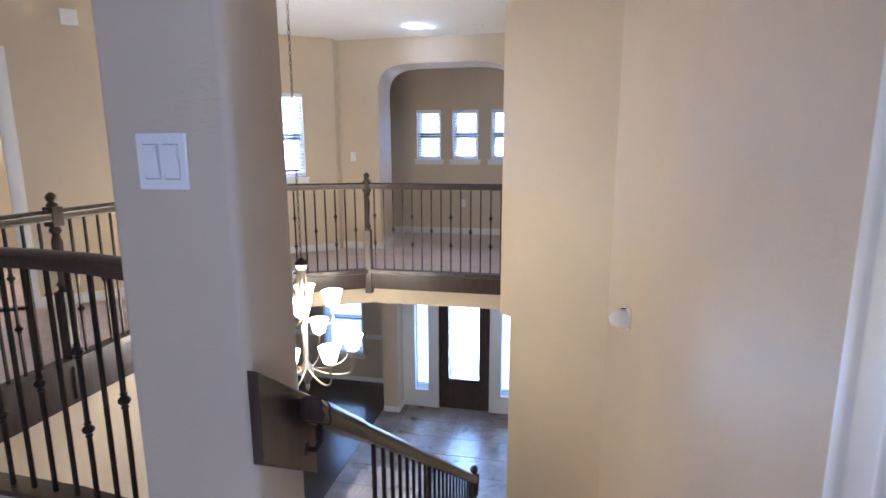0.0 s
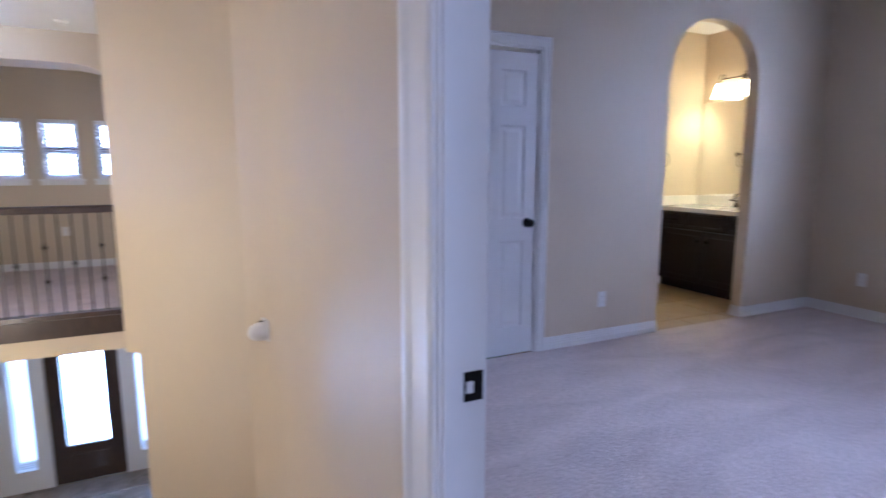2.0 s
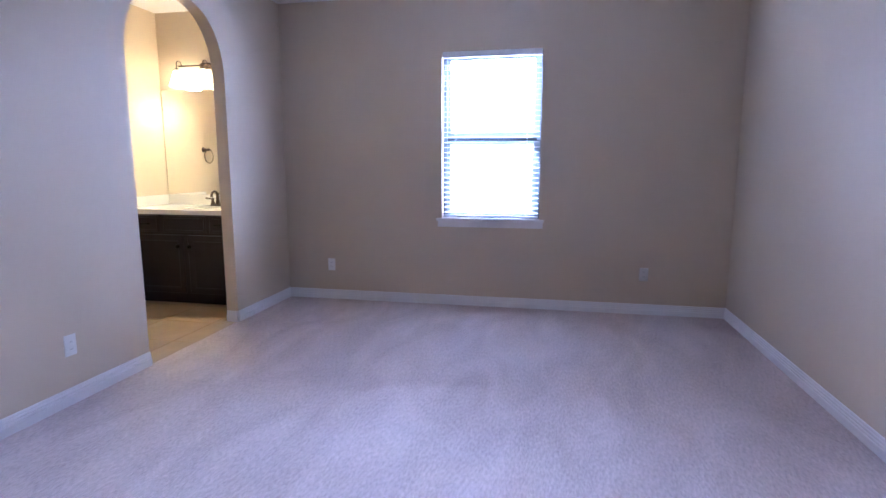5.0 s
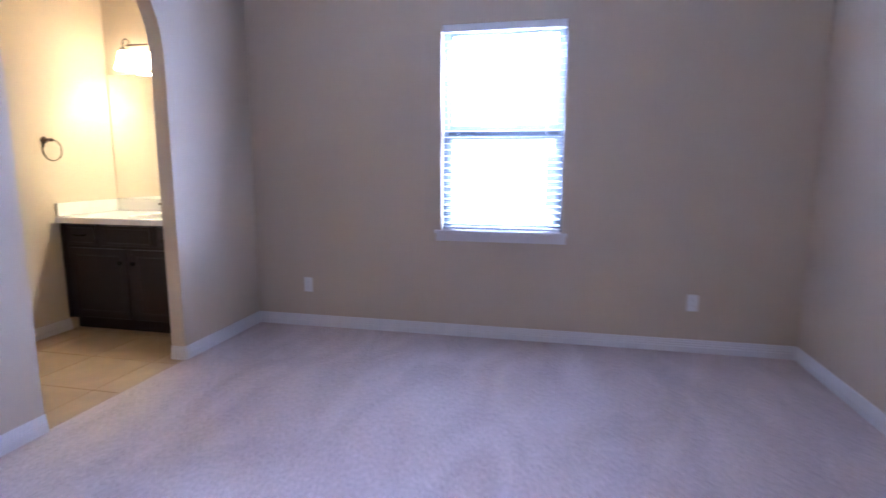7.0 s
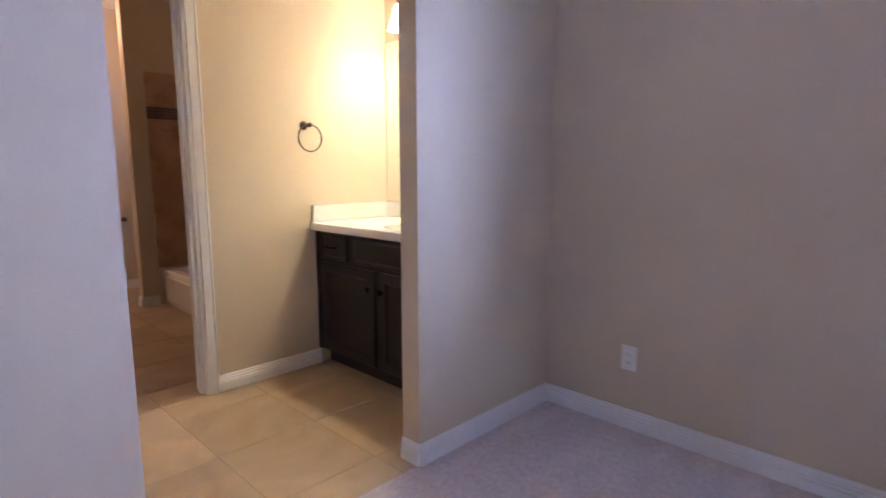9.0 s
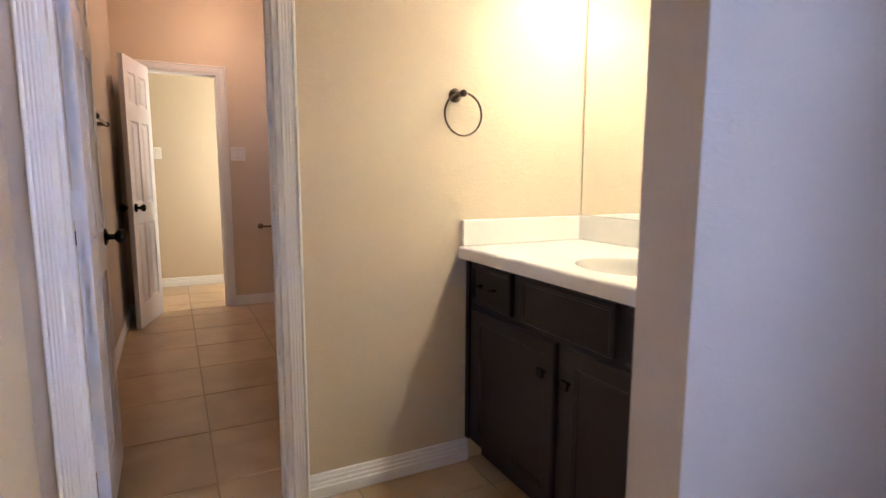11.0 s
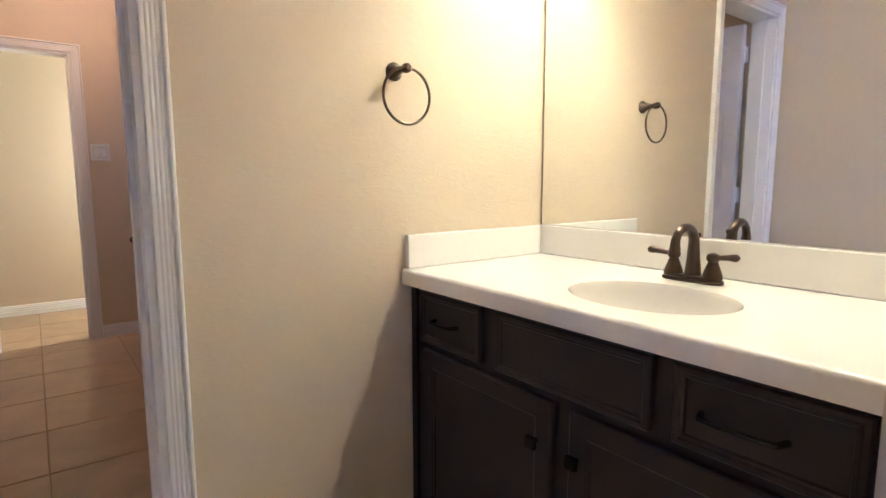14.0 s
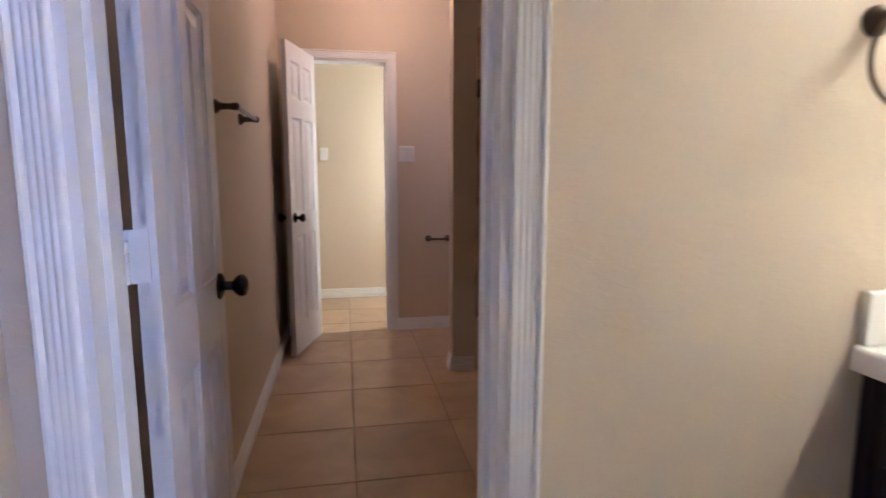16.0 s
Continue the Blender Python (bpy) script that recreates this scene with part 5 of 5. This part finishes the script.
can_light(-0.22, 7.41)
lamp("recessed_bulb", "POINT", (-0.22, 7.41, HC - 0.06), 3, (0.86, 0.93, 1.0), None, 0.045)
bm = bmesh.new()
lathe(bm, [(0.060, 0), (0.060, -0.02), (0.045, -0.032), (0.01, -0.034)], 20, Matrix.Translation((0.45, 7.5, HC)))
solid("smoke_detector", bm, PLASTIC, "round white smoke detector on the foyer ceiling", "smoke detector", smooth=True)
bm = bmesh.new()
box(bm, -0.06, 0.06, -0.04, 0, -0.06, 0.06)
solid("door_chime", bm, PLASTIC, "small white door chime box high on the gallery wall", "door chime", bevel=0.006, m=Matrix.Translation((-2.554, 5.119, 2.38)) @ Matrix.Rotation(radians(43.5), 4, "Z"))


def front_door():
    root = thing("door_front", "dark wood entry door with a tall bright glass light, shut", "door", Matrix.Translation((-0.475, FY + 0.02, LOW)))
    w, h = 0.855, 2.40
    bm = bmesh.new()
    for x0, x1, z0, z1 in ((0, 0.15, 0.01, h), (w - 0.15, w, 0.01, h), (0.15, w - 0.15, 0.01, 0.52), (0.15, w - 0.15, h - 0.16, h)):
        box(bm, x0, x1, 0, 0.045, z0, z1)
    part("leaf", bm, RAILWOOD, root)
    bm = bmesh.new()
    box(bm, 0.20, w - 0.20, -0.012, 0.002, 0.16, 0.42)
    part("lower_panel", bm, RAILWOOD, root, bevel=0.008)
    bm = bmesh.new()
    for x0, x1, z0, z1 in ((0.15, 0.175, 0.52, h - 0.16), (w - 0.175, w - 0.15, 0.52, h - 0.16), (0.175, w - 0.175, 0.52, 0.545), (0.175, w - 0.175, h - 0.185, h - 0.16)):
        box(bm, x0, x1, -0.012, 0.05, z0, z1)
    part("glazing_bead", bm, RAILWOOD, root, bevel=0.003)
    bm = bmesh.new()
    box(bm, 0.175, w - 0.175, 0.018, 0.026, 0.545, h - 0.185)
    g = part("glass_light", bm, GLASS, root, "bright decorative glass")
    g.visible_shadow = False
    for cx in (0.26, 0.40, 0.54):
        bm = bmesh.new()
        pts = [(cx + 0.045 * math.sin(a) * (1 if k % 2 else 1), 0.015, 0.58 + 0.05 * k) for k, a in enumerate([0, 1.2, 2.2, 3.1, 4.2, 5.2, 6.28])]
        tube(bm, pts, 0.004, 6)
        part("scroll", bm, IRON, root, "thin wrought scroll in the glass", smooth=True)
    bm = bmesh.new()
    box(bm, 0.050, 0.075, -0.050, -0.006, 0.95, 1.20)
    part("entry_handle", bm, IRON, root, bevel=0.006)


front_door()


def sidelight(x0, x1, g0, g1, n):
    root = thing("window_%d" % n, "white panelled sidelight with a narrow blind beside the entry door", "window", Matrix.Translation((0, FY + 0.005, LOW)), kind="structure")
    bm = bmesh.new()
    for a, b, c, d in ((x0, g0, 0, 2.42), (g1, x1, 0, 2.42), (g0, g1, 0, 0.30), (g0, g1, 2.15, 2.42)):
        box(bm, a, b, 0, 0.07, c, d)
    part("window_frame", bm, TRIM, root)
    bm = bmesh.new()
    box(bm, g0, g1, 0.035, 0.040, 0.30, 2.15)
    p = part("pane", bm, GLASS, root)
    p.visible_shadow = False
    bm = bmesh.new()
    box(bm, g0 + 0.004, g1 - 0.004, -0.012, 0.012, -0.001, 0.001)
    me = mesh_of("slat", bm, BLIND)
    for i in range(60):
        s = new("slat", me)
        s.parent = root
        s.matrix_basis = pose(0, 0.016, 0.32 + i * 0.030, 14, 0, 0)


sidelight(-1.097, -0.477, -0.885, -0.655, 7)
sidelight(0.382, 0.98, 0.575, 0.805, 8)
lamp("sidelight_daylight", "AREA", (-0.77, 9.72, -1.8), 6, COOL, (-0.77, 0, -2.0), 0.22, 1.8)
lamp("sidelight_daylight", "AREA", (0.69, 9.72, -1.8), 6, COOL, (0.69, 0, -2.0), 0.22, 1.8)

# ---- the house next door, seen through the bedroom window ----


def neighbour():
    root = thing("neighbour_house", "pale sided house with a dark roof beyond the window", "house", Matrix.Translation((11.5, 0, LOW - 0.4)))
    bm = bmesh.new()
    box(bm, 0, 8, -9, 12, 0, 8.4)
    part("wall", bm, STUCCO, root)
    bm = bmesh.new()
    for i in range(50):
        box(bm, -0.015, 0.0, -9, 12, i * 0.165, i * 0.165 + 0.158)
    part("siding", bm, STUCCO, root)
    bm = bmesh.new()
    v = [bm.verts.new(c) for c in ((-0.5, -9.5, 8.35), (-0.5, 12.5, 8.35), (4, 12.5, 11.0), (4, -9.5, 11.0), (8.5, -9.5, 8.35), (8.5, 12.5, 8.35))]
    for f in ((0, 3, 2, 1), (3, 4, 5, 2), (0, 4, 3), (1, 2, 5), (0, 1, 5, 4)):
        bm.faces.new([v[i] for i in f])
    part("roof", bm, SHINGLE, root)
    wn_ = part("window", (lambda b: (box(b, -0.05, -0.016, 1.28, 2.08, 3.98, 4.98), b)[1])(bmesh.new()), TRIM, root)
    bm = bmesh.new()
    box(bm, -0.055, -0.0505, 1.35, 2.01, 4.05, 4.91)
    part("pane", bm, PANEM, wn_, "grey reflective glass")


neighbour()

# ---- floor tiles, laid last ----


def lay_tiles(parent, material, x0, x1, y0, y1, z, pitch, ox, oy, gap=0.006, keep=None):
    made = {}
    i0, i1 = math.floor((x0 - ox) / pitch), math.ceil((x1 - ox) / pitch)
    j0, j1 = math.floor((y0 - oy) / pitch), math.ceil((y1 - oy) / pitch)
    for i in range(i0, i1):
        for j in range(j0, j1):
            a, b = max(x0, ox + i * pitch + gap / 2), min(x1, ox + (i + 1) * pitch - gap / 2)
            c, d = max(y0, oy + j * pitch + gap / 2), min(y1, oy + (j + 1) * pitch - gap / 2)
            if b - a < 0.02 or d - c < 0.02:
                continue
            key = (round(b - a, 3), round(d - c, 3))
            if key not in made:
                bm = bmesh.new()
                box(bm, 0, b - a, 0, d - c, -0.010, 0)
                made[key] = mesh_of("floor_tile", bm, material, 0.0015)
            ob = new("floor_tile", made[key])
            ob.parent = parent
            ob.location = (a, c, z + random.uniform(-0.0004, 0.0004))


bm = bmesh.new()
box(bm, 3.6, MX, BN + 0.005, 9.95, -0.14, -0.0045)
bath_floor = solid("floor_bath", bm, GROUT, "tan ceramic tiled bathroom floor with brown grout", "floor", "structure")
PITCH = 0.465
lay_tiles(bath_floor, TILE, WW, MX, BN + 0.010, WN + 0.004, -0.002, PITCH, 5.222, 8.075 - 9 * PITCH)
lay_tiles(bath_floor, TILE, TW, MX, WN + 0.010, TN + 0.004, -0.002, PITCH, 5.222, 8.075 - 9 * PITCH)
lay_tiles(bath_floor, TILE, 4.2, MX, TN + 0.010, 9.95, -0.002, PITCH, 5.222, 8.075 - 9 * PITCH)
lay_tiles(entry_floor, SLATE, -1.395, 2.4, 4.6, FY, LOW, 0.46, -0.52, FY - 20 * 0.46)
